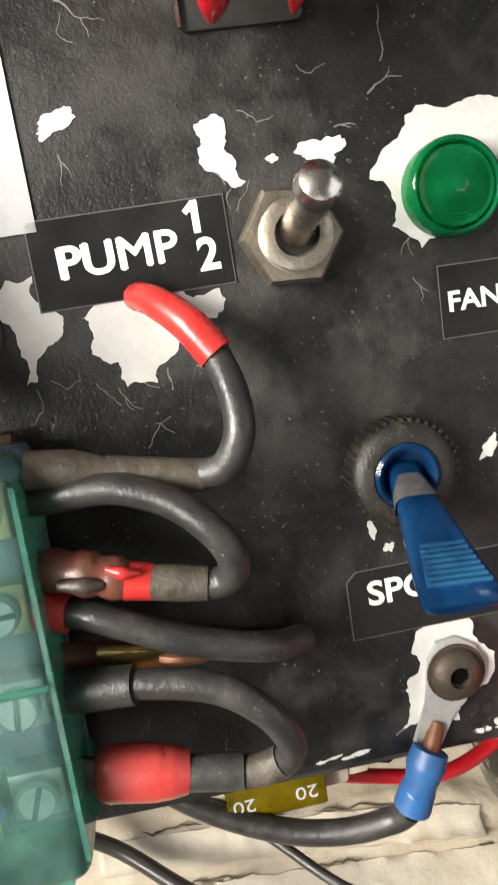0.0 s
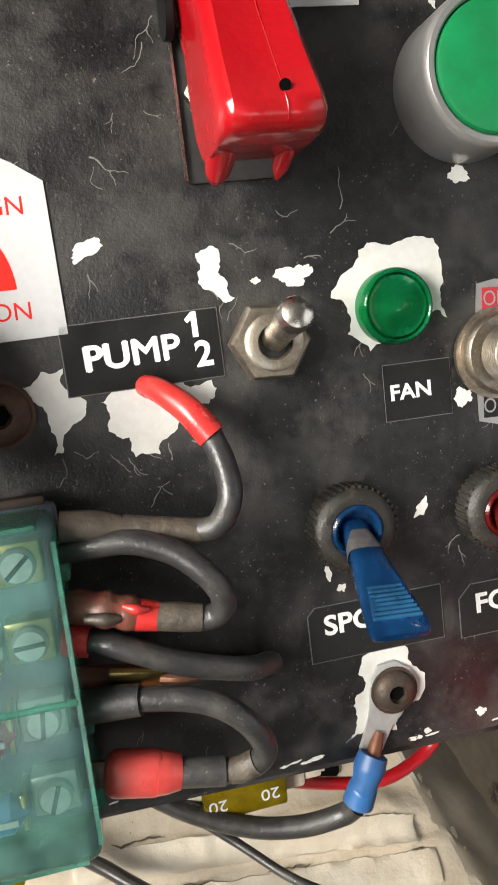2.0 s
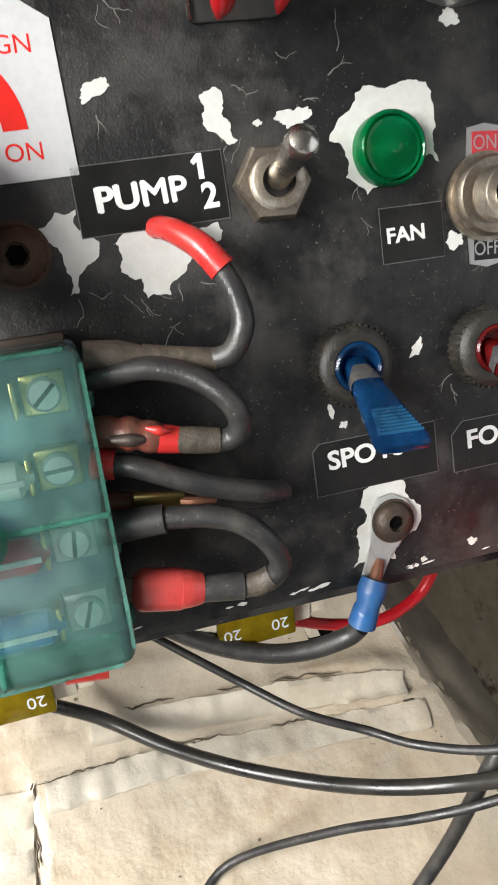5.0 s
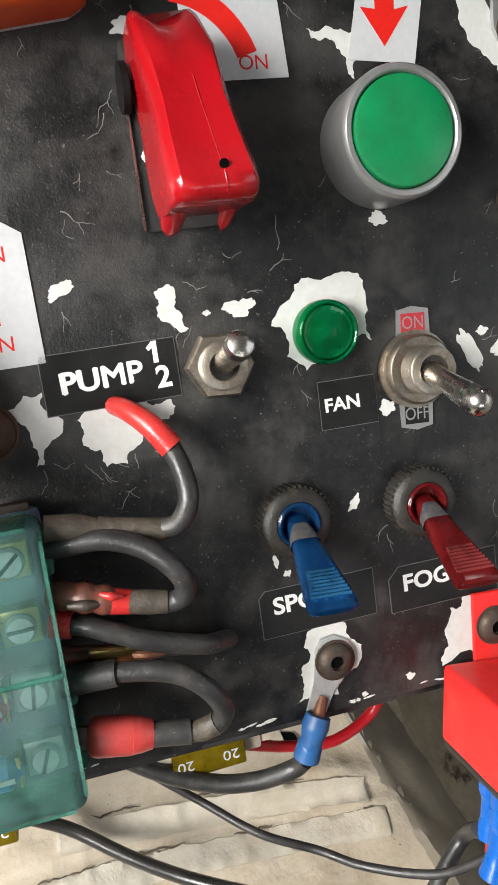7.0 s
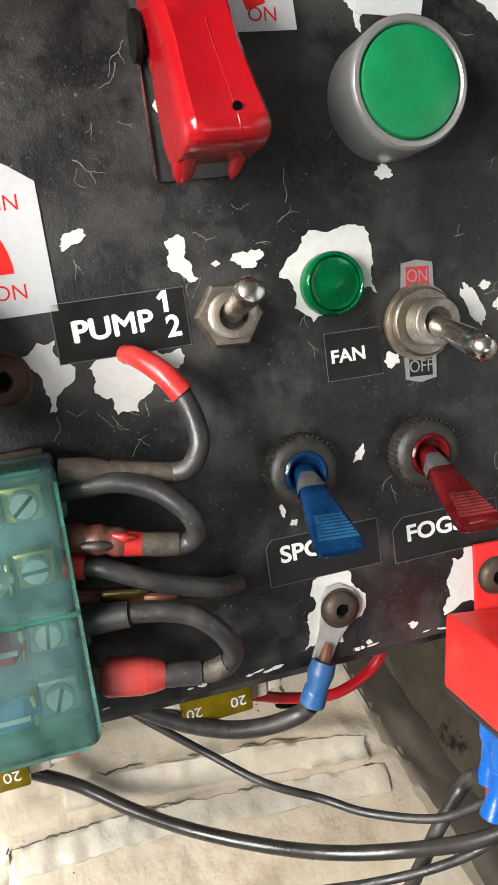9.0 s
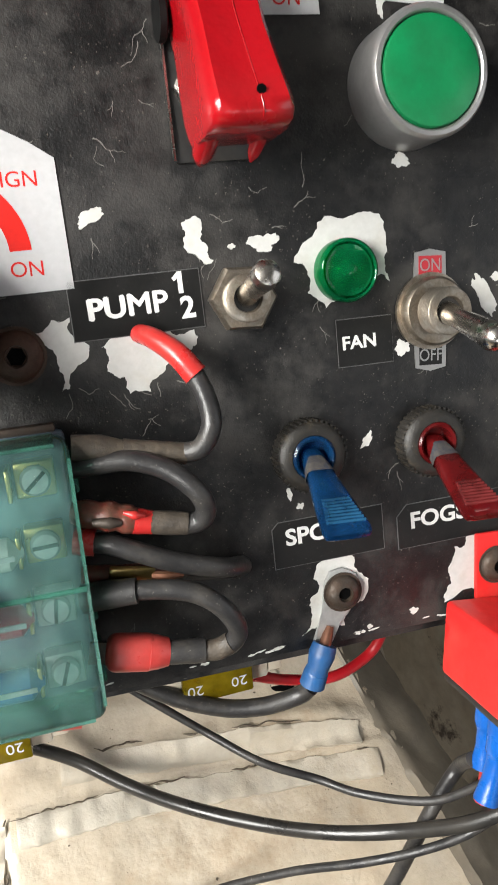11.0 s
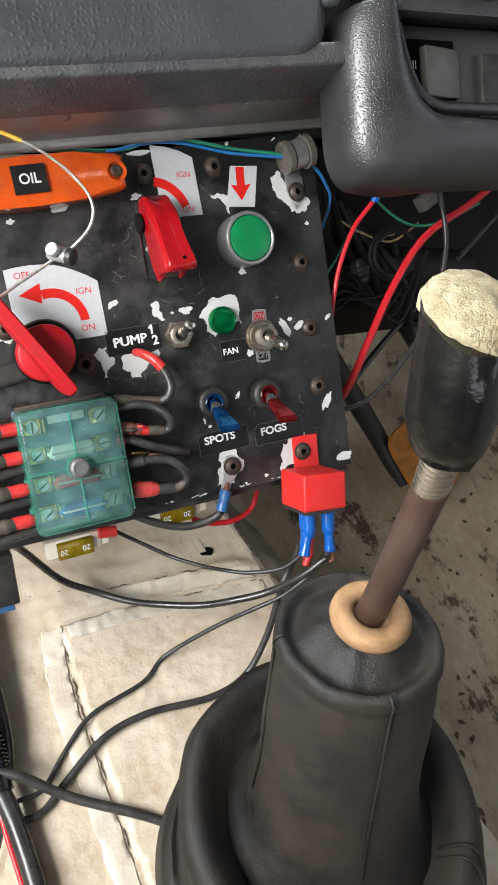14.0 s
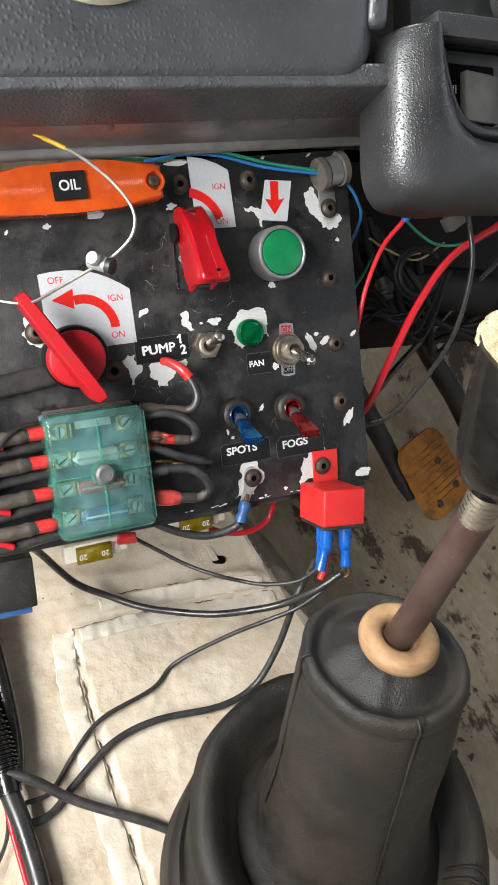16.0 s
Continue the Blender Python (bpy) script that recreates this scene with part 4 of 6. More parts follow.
# ---- push button and indicator ----
button = thing("push_button", place(PANEL, 32.4, 30.7, 0), "large green push button in a satin metal bezel", "button")
part("bezel", lathe(B(), [(12.7, 0), (12.7, 1.2), (12.7, 11.2), (12.45, 12.0), (12.0, 12.5), (11.2, 12.6), (10.85, 12.3), (10.7, 11.6), (10.6, 8), (0, 8)], 64), "satin", button)
part("cap", lathe(B(), [(10.55, 8), (10.55, 12.0), (10.25, 12.5), (9.6, 12.75), (5, 12.95), (0, 13.0)], 56), "green", button)
led = thing("indicator_lamp", place(PANEL, 17.6, -6.3, 0), "round green indicator lamp with a stepped lens", "lamp")
part("rim", lathe(B(), [(6.7, 0), (6.75, 2.8), (6.5, 3.7), (6.1, 4.0), (5.8, 3.7), (5.7, 2.2), (5.6, 1.0), (0, 0.9)], 48), "lensclear", led)
part("reflector", lathe(B(), [(5.5, 1.0), (5.5, 1.3), (3.6, 1.5), (2.2, 1.9), (0.9, 3.0), (0, 3.1)], 40), "reflector", led)
prof, r = [(5.5, 3.2), (5.3, 3.6)], 4.6
while r > 0.9:
    prof += [(r, 3.4 + (4.6 - r) * 0.42), (r - 0.12, 3.62 + (4.6 - r) * 0.42)]
    r -= 0.55
part("stepped_lens", lathe(B(), prof + [(0.7, 5.2), (0, 5.3)], 40), "lensclear", led)

# ---- guarded switch ----
guard = thing("switch_guard", place(PANEL, -10.9, 33.5, 0, 0, 0, 3), "closed red plastic flip guard over a toggle switch", "switch")
part("base_plate", prism(B(), [(x + 0.5, y) for x, y in round_rect(16.4, 35, 1.2)], 0.1, 1.0, 0.2), "dark", guard)
part("chrome_rim", prism(B(), [(-7.8, -17.2), (-7.35, -17.2), (-7.35, 6), (-7.8, 6)], 0.9, 1.9), "chrome", guard)
part("switch_nut", lathe(B(), [(6.6, 1), (6.6, 3.6), (5, 4.2), (4.4, 8), (0, 8)], 6, pose(0, -4, 0)), "chrome", guard)
for sx in (-8.3, 7.6):
    m = Matrix.Translation((sx, 7.4, 6.4)) @ Euler((0, radians(90), 0)).to_matrix().to_4x4()
    part("hinge_ear", lathe(B(), [(4.5, -0.7), (4.5, 0.5), (4.1, 0.8), (2.6, 0.8), (2.4, 0.5), (1.5, 0.5), (1.3, 1.3), (0, 1.4)], 28, m), "blackbase", guard)
b = B()
secs = []
for v, hw, top, low, uc, dip in ((18.0, 5.6, 12.8, 5.0, -0.8, 1.5), (16.4, 6.2, 14.4, 4.6, -0.6, 0.9), (9.5, 6.8, 20.5, 4.2, -0.2, 0), (4.5, 6.6, 23.0, 4.8, 0.0, 0), (0.5, 6.5, 24.4, 6.0, 0.2, 0), (-6.5, 7.1, 27.6, 8.0, 0.5, 0), (-12.5, 7.5, 30.6, 10.0, 0.8, 0), (-14.6, 7.5, 31.0, 11.0, 0.9, 0), (-16.2, 7.3, 30.0, 12.0, 0.9, 0), (-16.9, 6.9, 27.6, 13.0, 0.9, 0)):
    ring = []
    for x, z, k in ((-1, 0, 0), (-1, 0.55, 0), (-1, 0.8, 0.0), (-0.93, 0.93, 0), (-0.78, 1, 0.1), (-0.3, 0.985, 1), (0, 0.98, 1.2), (0.3, 0.985, 1), (0.78, 1, 0.1), (0.93, 0.93, 0), (1, 0.8, 0), (1, 0.55, 0), (1, 0, 0)):
        ring.append(b.verts.new((uc + hw * x, v - dip * k * 1.6, low + (top - low) * z)))
    secs.append(ring)
for r0, r1 in zip(secs, secs[1:]):
    for k in range(13):
        b.faces.new((r0[k], r0[(k + 1) % 13], r1[(k + 1) % 13], r1[k]))
b.faces.new(secs[0]), b.faces.new(secs[-1])
cover = part("guard_cover", b, "guard", guard, angle=50)
for sx, thick in ((-4.0, 2.2), (6.0, 1.5)):
    p = tube(B(), [(sx, -13.6, 20), (sx, -15.8, 15), (sx - 0.2, -17.8, 11), (sx - 0.3, -19.0, 8.6)], [thick * 1.25, thick * 1.1, thick * 0.9, thick * 0.35], 16, 5)
    part("hook", p, "guard", cover)
part("mould_line", tube(B(), [(0.9, 4, 22.9), (1.2, 0, 24.3), (1.7, -6.5, 27.2), (2.2, -13.8, 30.6), (2.3, -16.3, 29.4)], 0.13, 6, 4), "guard", cover)
part("pin_hole", lathe(B(), [(0.8, 0), (0.8, 0.3), (0, 0.3)], 12, pose(2.2, -11.6, 30.1, 18)), "blackhole", cover)

# ---- battery isolator ----
iso = thing("isolator_switch", place(PANEL, -70.5, -13.5, 0, 0, 0, 0), "black isolator switch with red removable key", "switch")
part("base", lathe(B(), [(17.0, 0), (17.0, 5.4), (16.6, 7.6), (15.9, 8.6), (14.0, 8.8), (13.4, 6), (0, 6)], 56, pose(2.2, 1.3, 0) @ Matrix.Diagonal((0.84, 0.84, 1, 1))), "blackbase", iso)
part("key_disc", lathe(B(), [(12.4, 5), (12.4, 14.6), (12.0, 15.6), (11.2, 16.0), (0, 16.2)], 52, pose(0.9, 0.8, 0)), "key", iso)
b = B()
a, c = Vector((-21.6, 28.6)), Vector((7.2, -16.8))
way = (c - a).normalized()
nrm = Vector((-way.y, way.x))
secs = []
for f, top, low, hw in ((0.0, 23.0, 15.0, 1.2), (0.012, 24.0, 14.0, 2.2), (0.06, 24.6, 13.4, 2.7), (0.34, 27.4, 13.0, 2.9), (0.7, 31.2, 13.0, 2.9), (0.93, 33.4, 14.6, 2.8), (0.985, 33.2, 16.6, 2.2), (1.0, 32.2, 18.5, 1.2)):
    p = a + (c - a) * f
    ring = [b.verts.new((*(p + nrm * hw * x), low + (top - low) * z)) for x, z in ((-1, 0), (-1, 0.95), (-0.75, 1), (0.75, 1), (1, 0.95), (1, 0))]
    secs.append(ring)
for r0, r1 in zip(secs, secs[1:]):
    for k in range(6):
        b.faces.new((r0[k], r0[(k + 1) % 6], r1[(k + 1) % 6], r1[k]))
b.faces.new(secs[0]), b.faces.new(secs[-1])
part("key_blade", b, "key", iso)

# lanyard through the key, with its clamp
lan = thing("key_lanyard", PANEL, "thin steel lanyard wire with yellow sleeved end", "wire")
part("wire", tube(B(), [(-128, 23, 6), (-112, 17, 12), (-98, 12.5, 18), (-88, 11.5, 24), (-79, 16, 40), (-67.5, 22.4, 57), (-61, 26, 59.5), (-54.5, 33, 63), (-53.3, 42, 62), (-58, 54, 52), (-66, 65, 40), (-71.5, 69.4, 35.1)], 0.62, 8, 8), "wirerope", lan)
part("end_sleeve", tube(B(), [(-70.8, 69.0, 35.6), (-76, 71.9, 33.8), (-79, 73.4, 33)], 0.95, 10), "yellow", lan, "yellow heat-shrink sleeve")
part("frayed_end", tube(B(), [(-79, 73.4, 33), (-82, 74.5, 32.2)], [0.7, 0.35], 8), "yellow", lan)
nip = thing("wire_clamp", place(PANEL, -66.6, 23.4, 57.6, 0, 50, -25), "small bright cable clamp with slotted screw", "clamp")
part("barrel", lathe(B(), [(2.7, -4), (2.9, -3.6), (2.9, 3.6), (2.7, 4)], 24), "zinc", nip)
m = Euler((radians(0), radians(-90), 0)).to_matrix().to_4x4()
part("clamp_screw", lathe(B(), [(1.6, 0), (1.6, 3.5), (2.5, 3.6), (2.6, 5.6), (2.2, 6.2), (0, 6.3)], 20, m), "zinc", nip)
part("collar", lathe(B(), [(3.1, 3.8), (3.1, 6.0), (2.0, 6.6)], 20), "dark", nip)

# ---- amber oil lamp ----
oil = thing("oil_warning_lamp", place(PANEL, -64.6, 58.8, 0, 0, 0, 5.2), "long amber warning lamp with OIL label", "lamp")
outline = [(0.97 * x, y) for x, y in ((-41.5, -7.4), (-39, -8.6), (-20, -9.8), (0, -10.4), (20, -9.8), (38, -8.2), (41, -6.6), (41.4, 6.6), (38, 8.2), (20, 9.8), (0, 10.2), (-20, 9.6), (-39, 8.2), (-41.5, 7))]
part("base", prism(B(), [(x * 0.985, y * 0.97) for x, y in outline], 0, 2.4, 0.3), "paper", oil, "white lamp base")
b = prism(B(), outline, 2.0, 13.2, 3.0, 4)
lens = part("lens", b, "orange", oil, angle=30)
for k in range(60):
    x = -30 + k * 1.03
    if -11 < x < 12:
        continue
    part("lens_rib", bx(B(), (0.55, 8.4, 0.2), (x, 0, 13.15), bev=0.2, seg=1), "amberlight", lens)
for x in (-36.0, 35.8):
    part("screw_well", lathe(B(), [(4.6, 12.9), (4.6, 13.6), (3.9, 13.7), (3.7, 13.2), (0, 13.2)], 24, pose(x, 0, 0)), "orange", lens)
    part("lens_screw", lathe(B(), [(2.6, 12.6), (2.6, 13.5), (2.0, 14.2), (0.8, 14.2), (0.8, 13.5), (0, 13.5)], 20, pose(x, 0, 0)), "zinc" if x < 0 else "rust", oil)
sticker = thing("oil_label", place(PANEL, -66.4, 59.2, 14.0, 0, 0, 5.2), "black label lettered OIL in white on the amber lens", "label", "black name labels on the panel")
part("tape", prism(B(), round_rect(14.2, 11.6, 0.4), 0, 0.5), "label", sticker)
words("OIL", 6.0, "white", sticker, (0, 0, 0.52), 0, 0.016, 0.95)

# ---- clip with earth wire ----
clip = thing("cable_clip", place(PANEL, 62.0, 66.5, 0), "rubber-lined cable clip screwed to the panel", "clip")
m = Matrix.Translation((0, 2.5, 9)) @ Euler((0, radians(90), radians(14))).to_matrix().to_4x4()
part("rubber_grommet", lathe(B(), [(5.0, -7.4), (7.6, -7.2), (7.9, -4.4), (6.4, -3.6), (6.4, 3.6), (8.0, 4.2), (8.0, 7.2), (5.0, 7.6)], 36, m), "rubber", clip)
part("metal_band", lathe(B(), [(6.5, -3.3), (7.0, -3.2), (7.0, 3.2), (6.5, 3.3)], 36, m), "satin", clip)
part("foot", prism(B(), [(-2.6, -2), (6.0, -2), (7.6, -14), (4, -18), (0, -17), (-2.4, -13)], 0.2, 1.2, 0.2), "satin", clip)


def cable(name, pts, r, mat, label, frame_=PANEL, group="", n=6, seg=10):
    return solid(name, tube(B(), pts, r, seg, n), mat, frame_, label, "wire", group, angle=60)


cable("green_wire", [(-140, 62, 6), (-104, 69, 5), (-60, 73, 4), (-22.8, 73.2, 3), (-9.6, 77.6, 3), (6.7, 77.3, 4.4), (29, 73.0, 5.6), (52, 69.6, 8.6), (56, 68.6, 8)], 0.85, "greenwire", "thin green wire along the top of the panel")
cable("blue_wire", [(-30, 72.0, 4.0), (-9.6, 76.2, 3), (6.7, 75.8, 3.4), (29, 71.2, 4.6), (56, 68.0, 8.6), (66, 67.4, 9), (74, 63, 6), (81, 56.9, 2), (90, 48.9, -10), (96, 30, -40)], 0.85, "bluewire", "thin blue wire through the cable clip")

# ---- fuse box ----
box = thing("fuse_box", place(PANEL, -64.0, -62.8, 0, 0, 0, 2.8), "four-way fuse box with clear green lid", "fuse box")
part("base", bx(B(), (43, 54.6, 6), (0, 0, 3.1), bev=1.2), "base", box)
part("rear_flange", bx(B(), (40, 1.8, 2.6), (0, 28.0, 3.0), bev=0.6), "rust", box)
b = bx(B(), (43.6, 54.8, 14), (0, 0, 12.6), bev=2.6, seg=4)
bmesh.ops.delete(b, geom=[f for f in b.faces if f.calc_center_median().z < 5.65], context="FACES")
lid = part("lid", b, "lid", box, "transparent green plastic lid")
for at, size in (((0, 0, 19.9), (43, 0.9, 1.0)), ((0, 12.6, 19.9), (0.9, 22, 1.0)), ((0, -14.5, 19.9), (0.9, 22, 1.0))):
    part("rib", bx(B(), size, at, bev=0.3), "lidedge", lid)
for at, size in (((0, -27.0, 12.5), (38.6, 0.7, 12.5)), ((0, 27.0, 12.5), (38.6, 0.7, 12.5)), ((-21.5, 0, 12.5), (0.7, 49, 12.5)), ((21.5, 0, 12.5), (0.7, 49, 12.5))):
    part("lid_wall", bx(B(), size, at), "lidedge", lid)
for y in (-19.5, -6.2, 6.8, 19.8):
    for x in (-22.0, 22.0):
        part("tab", bx(B(), (1.6, 7.5, 7.5), (x, y, 8.2), bev=0.6), "lidedge", lid)
screw_b = lathe(B(), [(4.2, 20.3), (4.2, 24.4), (3.7, 25.0), (2.9, 25.2), (2.8, 24.8), (0, 24.8)], 30)
thumb = part("thumb_screw", screw_b, "knurlgrey", box, "knurled grey thumb screw")
for k in range(30):
    a = 2 * math.pi * k / 30
    part("knurl", bx(B(), (0.5, 0.45, 3.6), (4.25 * math.cos(a), 4.25 * math.sin(a), 22.3), (0, 0, math.degrees(a))), "knurlgrey", thumb)
part("screw_boss", lathe(B(), [(5.6, 19.6), (5.6, 20.6), (4.6, 20.8), (4.4, 20.4)], 30), "lidedge", lid)
for y, fuse in ((19.6, None), (6.8, "fusewhite"), (-6.4, "fusered"), (-19.6, "fuseblue")):
    for x in (-15, 15):
        part("terminal", bx(B(), (7.5, 7.0, 4.5), (x, y, 7.8), bev=0.5), "brass" if x < 0 or y > 0 else "zinc", box)
        part("clip", bx(B(), (0.8, 6.2, 7.0), (x * 0.68, y, 10.2), bev=0.3), "brass", box)
        t = part("terminal_screw", lathe(B(), [(2.9, 10), (2.9, 11.4), (2.4, 12.0), (0, 12.1)], 20, pose(x, y, 0)), "zinc", box)
        part("slot", bx(B(), (4.8, 0.7, 0.3), (x, y, 12.1), (0, 0, rnd.uniform(0, 90))), "blackhole", t)
    if fuse:
        m = Matrix.Translation((0, y, 12.6)) @ Euler((0, radians(90), 0)).to_matrix().to_4x4()
        f = part("fuse", lathe(B(), [(0.8, -11), (1.6, -10), (3.2, -8.4), (3.2, 8.4), (1.6, 10), (0.8, 11)], 18, m), fuse, box)
        part("fuse_strip", bx(B(), (19, 1.0, 0.25), (0, y, 15.9)), "zinc" if fuse != "fuseblue" else "fusewhite", f)
    else:
        part("bridge", bx(B(), (16, 3.4, 0.8), (0, y + 2, 11.4)), "zinc", box)

# leads on the right side of the fuse box


def lead(pts, r, label, crimps=()):
    t = thing("fuse_lead", PANEL, label, "wire", "thick fuse box leads")
    part("cable", tube(B(), pts, r, 12, 7), "cable", t)
    for name, p, mat, rad in crimps:
        part(name, tube(B(), p, rad, 12, 5), mat, t)
    return t


lead([(-18.1, -24.9, 9.6), (-16.7, -29.6, 13), (-16.5, -34.4, 15), (-18.5, -38.8, 14), (-22, -40.0, 12)], 2.0, "dark grey lead with red sleeve through the panel",
     (("red_sleeve", [(-27.8, -16.8, -2.5), (-25.3, -17.6, 3.8), (-21.2, -20.9, 8.4), (-17.9, -25.2, 10)], "redsleeve", [1.9, 2.1, 2.4, 2.55]),
      ("sleeve", [(-21.3, -40.0, 12.2), (-27.7, -39.2, 12), (-33.5, -37.9, 12)], "cabledust", [2.15, 2.3, 2.0]),
      ("crimp", [(-33, -37.9, 12), (-37.4, -37.4, 12), (-43, -36.8, 12)], "cabledust", [1.6, 2.6, 2.5])))
crimped = lead([(-43.5, -40.9, 11), (-39.2, -40.4, 12.4), (-32.6, -39.9, 14), (-25.9, -42, 16), (-20.9, -46.1, 18), (-19, -50.5, 17), (-21, -53.4, 15), (-28.4, -52.6, 14)], 2.05, "dark grey lead looping back to the fuse box",
     (("sleeve", [(-22.3, -53.4, 14.8), (-25.7, -53, 14.3), (-29.7, -52.4, 14)], "cabledust", [2.2, 2.4, 2.3]),
      ("red_end", [(-28.7, -52.6, 14), (-32.6, -51.8, 13.8)], "redsleeve", [2.3, 2.6]),
      ("crimp", [(-32, -51.9, 13.8), (-35.5, -50.8, 13.6), (-39.2, -50, 13.2), (-44, -49.2, 12)], "reddirty", [2.4, 3.0, 2.6, 3.2, 2.6, 2.9, 2.0])))
lead([(-42.1, -55.4, 12), (-38.3, -55.8, 13), (-34.5, -57.1, 14), (-25.6, -61.0, 14), (-15.6, -64.4, 12), (-10.3, -66.4, 7), (-9.7, -68.5, 2.8), (-13.7, -68.6, 2.6), (-24.7, -66.5, 4)], 2.05, "dark grey lead doubling back to the fuse box",
     (("red_collar", [(-44, -54.9, 11.6), (-40.2, -55.5, 12.4)], "redsleeve", [2.8, 2.7]),
      ("crimp", [(-24.7, -66.4, 5), (-32.6, -65.2, 7), (-43, -63.4, 8)], "reddirty", [2.0, 2.3, 2.0])))
lead([(-44, -66.9, 11.5), (-41.3, -66.6, 12), (-32.4, -65.9, 14), (-23.2, -66.9, 16), (-17.2, -70.6, 17), (-13.8, -76.5, 16), (-15.8, -80.6, 14), (-20.7, -81.2, 13), (-29.7, -80.5, 12)], 2.05, "dark grey lead looping back to a red boot",
     (("sleeve", [(-43.6, -66.9, 11.6), (-38.3, -66.3, 12.7), (-33.1, -65.9, 14)], "cable", [2.9, 2.9, 2.6]),
      ("dusty_bend", [(-15.1, -79.6, 14.6), (-17.7, -81.1, 13.6), (-20.7, -81.2, 13)], "cabledust", [2.15, 2.25, 2.15]),
      ("sleeve", [(-20.3, -81.2, 13), (-29.3, -80.6, 12)], "cable", [2.6, 2.5])))
boot = thing("spade_boot", place(PANEL, -35.2, -79.5, 11.8, 0, 0, -9), "red insulated spade terminal boot", "terminal")
part("boot", bx(B(), (10.5, 7.6, 5.6), (0.2, 0, 0), bev=2.3, seg=5), "bootred", boot)
part("neck", tube(B(), [(3.6, 0, 0), (5.4, 0, 0), (7.6, 0, 0)], [3.7, 3.5, 2.9], 16), "bootred", boot)
part("blade", bx(B(), (4, 4.5, 0.8), (-6.2, 0, 0)), "rust", boot)
part("metal_barrel", tube(B(), [(-40.5, -50.6, 16.0), (-37.4, -50.9, 16.4), (-35.2, -51.2, 16.0)], [0.7, 1.2, 0.7], 10, 4), "rust", crimped)
part("melted_skin", tube(B(), [(-34.6, -49.4, 15.8), (-32.6, -50.0, 16.4), (-30.6, -50.4, 16.0)], [0.4, 0.9, 0.3], 10, 4), "redsleeve", crimped)
tab = thing("bare_terminal", place(PANEL, -33.5, -63.6, 10.6, 20, 0, -8), "bare tinned spade terminal", "terminal")
part("blade", bx(B(), (9, 3.4, 1.4), bev=0.4), "brass", tab)
part("barrel", tube(B(), [(4, 0, 0.4), (7, 0.4, 1), (10, 0, 0)], 0.9, 8), "copper", tab)

# leads on the left side, gathered into a bundle
for k, (v, w) in enumerate(((-43.4, 12), (-56, 12), (-70.2, 12), (-84.2, 12))):
    t = thing("fuse_lead", PANEL, "dark lead with red crimp, running to the wire bundle", "wire", "thick fuse box leads")
    end = (-138, -58 - 4.5 * k, 8 + 2 * k)
    part("cable", tube(B(), [(-92, v - 0.2, w), (-104, v - 0.8, w + 1), (-118, v - 2 + 0.25 * (-70 - v) * 0.3, w + 1), end], 2.9, 12, 6), "cable", t)
    part("crimp", tube(B(), [(-84.5, v, w - 1), (-87, v, w), (-93, v - 0.2, w), (-95.5, v - 0.3, w)], [2.0, 3.1, 3.0, 2.6], 12, 5), "redsleeve", t)
    part("second_cable", tube(B(), [(-84, v - 5.2, 9), (-94, v - 6.2, 10), (-108, v - 8, 10), (-122, v - 8 + 0.2 * (-70 - v), 9), (-137, -62 - 4 * k, 4)], 2.4, 12, 6), "cable", t)
    part("sleeve", tube(B(), [(-94.6, v - 0.3, w + 0.2), (-100, v - 0.7, w + 0.8), (-107 - 2 * k, v - 1.4, w + 1)], [3.0, 3.5, 3.1, 3.4, 2.9], 12, 5), "cabledust", t)
    if k in (0, 2, 3):
        part("red_wire", tube(B(), [(-104, v - 4 - k, 13), (-112, v - 3, 14), (-122, v + 1.5, 14), (-134, -62 - 3 * k, 12)], 1.5, 10, 6), "redwire", t)
cable("black_wire", [(-88, -38.8, 12), (-97, -40, 15), (-105, -46, 17), (-112, -57, 18), (-119, -68, 17), (-128, -84, 12)], 1.0, "wireblack", "thin black wire crossing the fuse leads")
cable("red_wire", [(-112, -50, 17), (-116, -58, 20), (-121, -70, 20), (-126, -84, 16), (-129, -92, 12)], 1.7, "redwire", "thick red wire crossing the bundle")
cable("white_wire", [(-117, -44, 16), (-121, -52, 20), (-127, -66, 22), (-135, -82, 20), (-146, -96, 14)], 1.0, "whitewire", "thin white wire over the bundle")
cable("blue_wire", [(-120.5, -33, 14), (-122.5, -44, 19), (-126, -58, 20), (-131, -74, 18), (-137, -92, 12)], 1.2, "bluewire", "blue wire over the bundle")
for k in range(7):
    a = rnd.uniform(-1, 1)
    cable("red_wire", [(-126 + 3 * a, -50 - 3 * k, 6 + k % 3), (-134, -58 - 3 * k, 9 + a * 3), (-138 - 2 * a, -72 - 3 * k, 8), (-133 + 4 * a, -88 - k, 3)], 1.25, "redwire", "red wire in the tangled bundle", group="tangled red wires")
conn = thing("wire_connector", place(PANEL, -127, -14.5, 6, 0, 0, -35), "blue tap connector on a wire", "connector")
part("body", bx(B(), (11, 8, 6), bev=1.0), "bluesleeve", conn)
part("latch", bx(B(), (6, 3, 2), (0, 1, 3.6), bev=0.4), "bluesleeve", conn)
conn = thing("wire_connector", place(PANEL, -117, -38.5, 8, 0, 0, 10), "dark blue connector beside the wire bundle", "connector")
part("body", bx(B(), (7, 9, 7), bev=1.0), "bluesleeve", conn)
conn = thing("wire_connector", place(PANEL, -128, -47.5, 6, 0, 0, 20), "small yellow wire connector", "connector")
part("body", bx(B(), (6, 4, 4), bev=0.6), "yellow", conn)
strap = thing("rubber_boot", PANEL, "black rubber battery cable boot and flat strap", "boot")
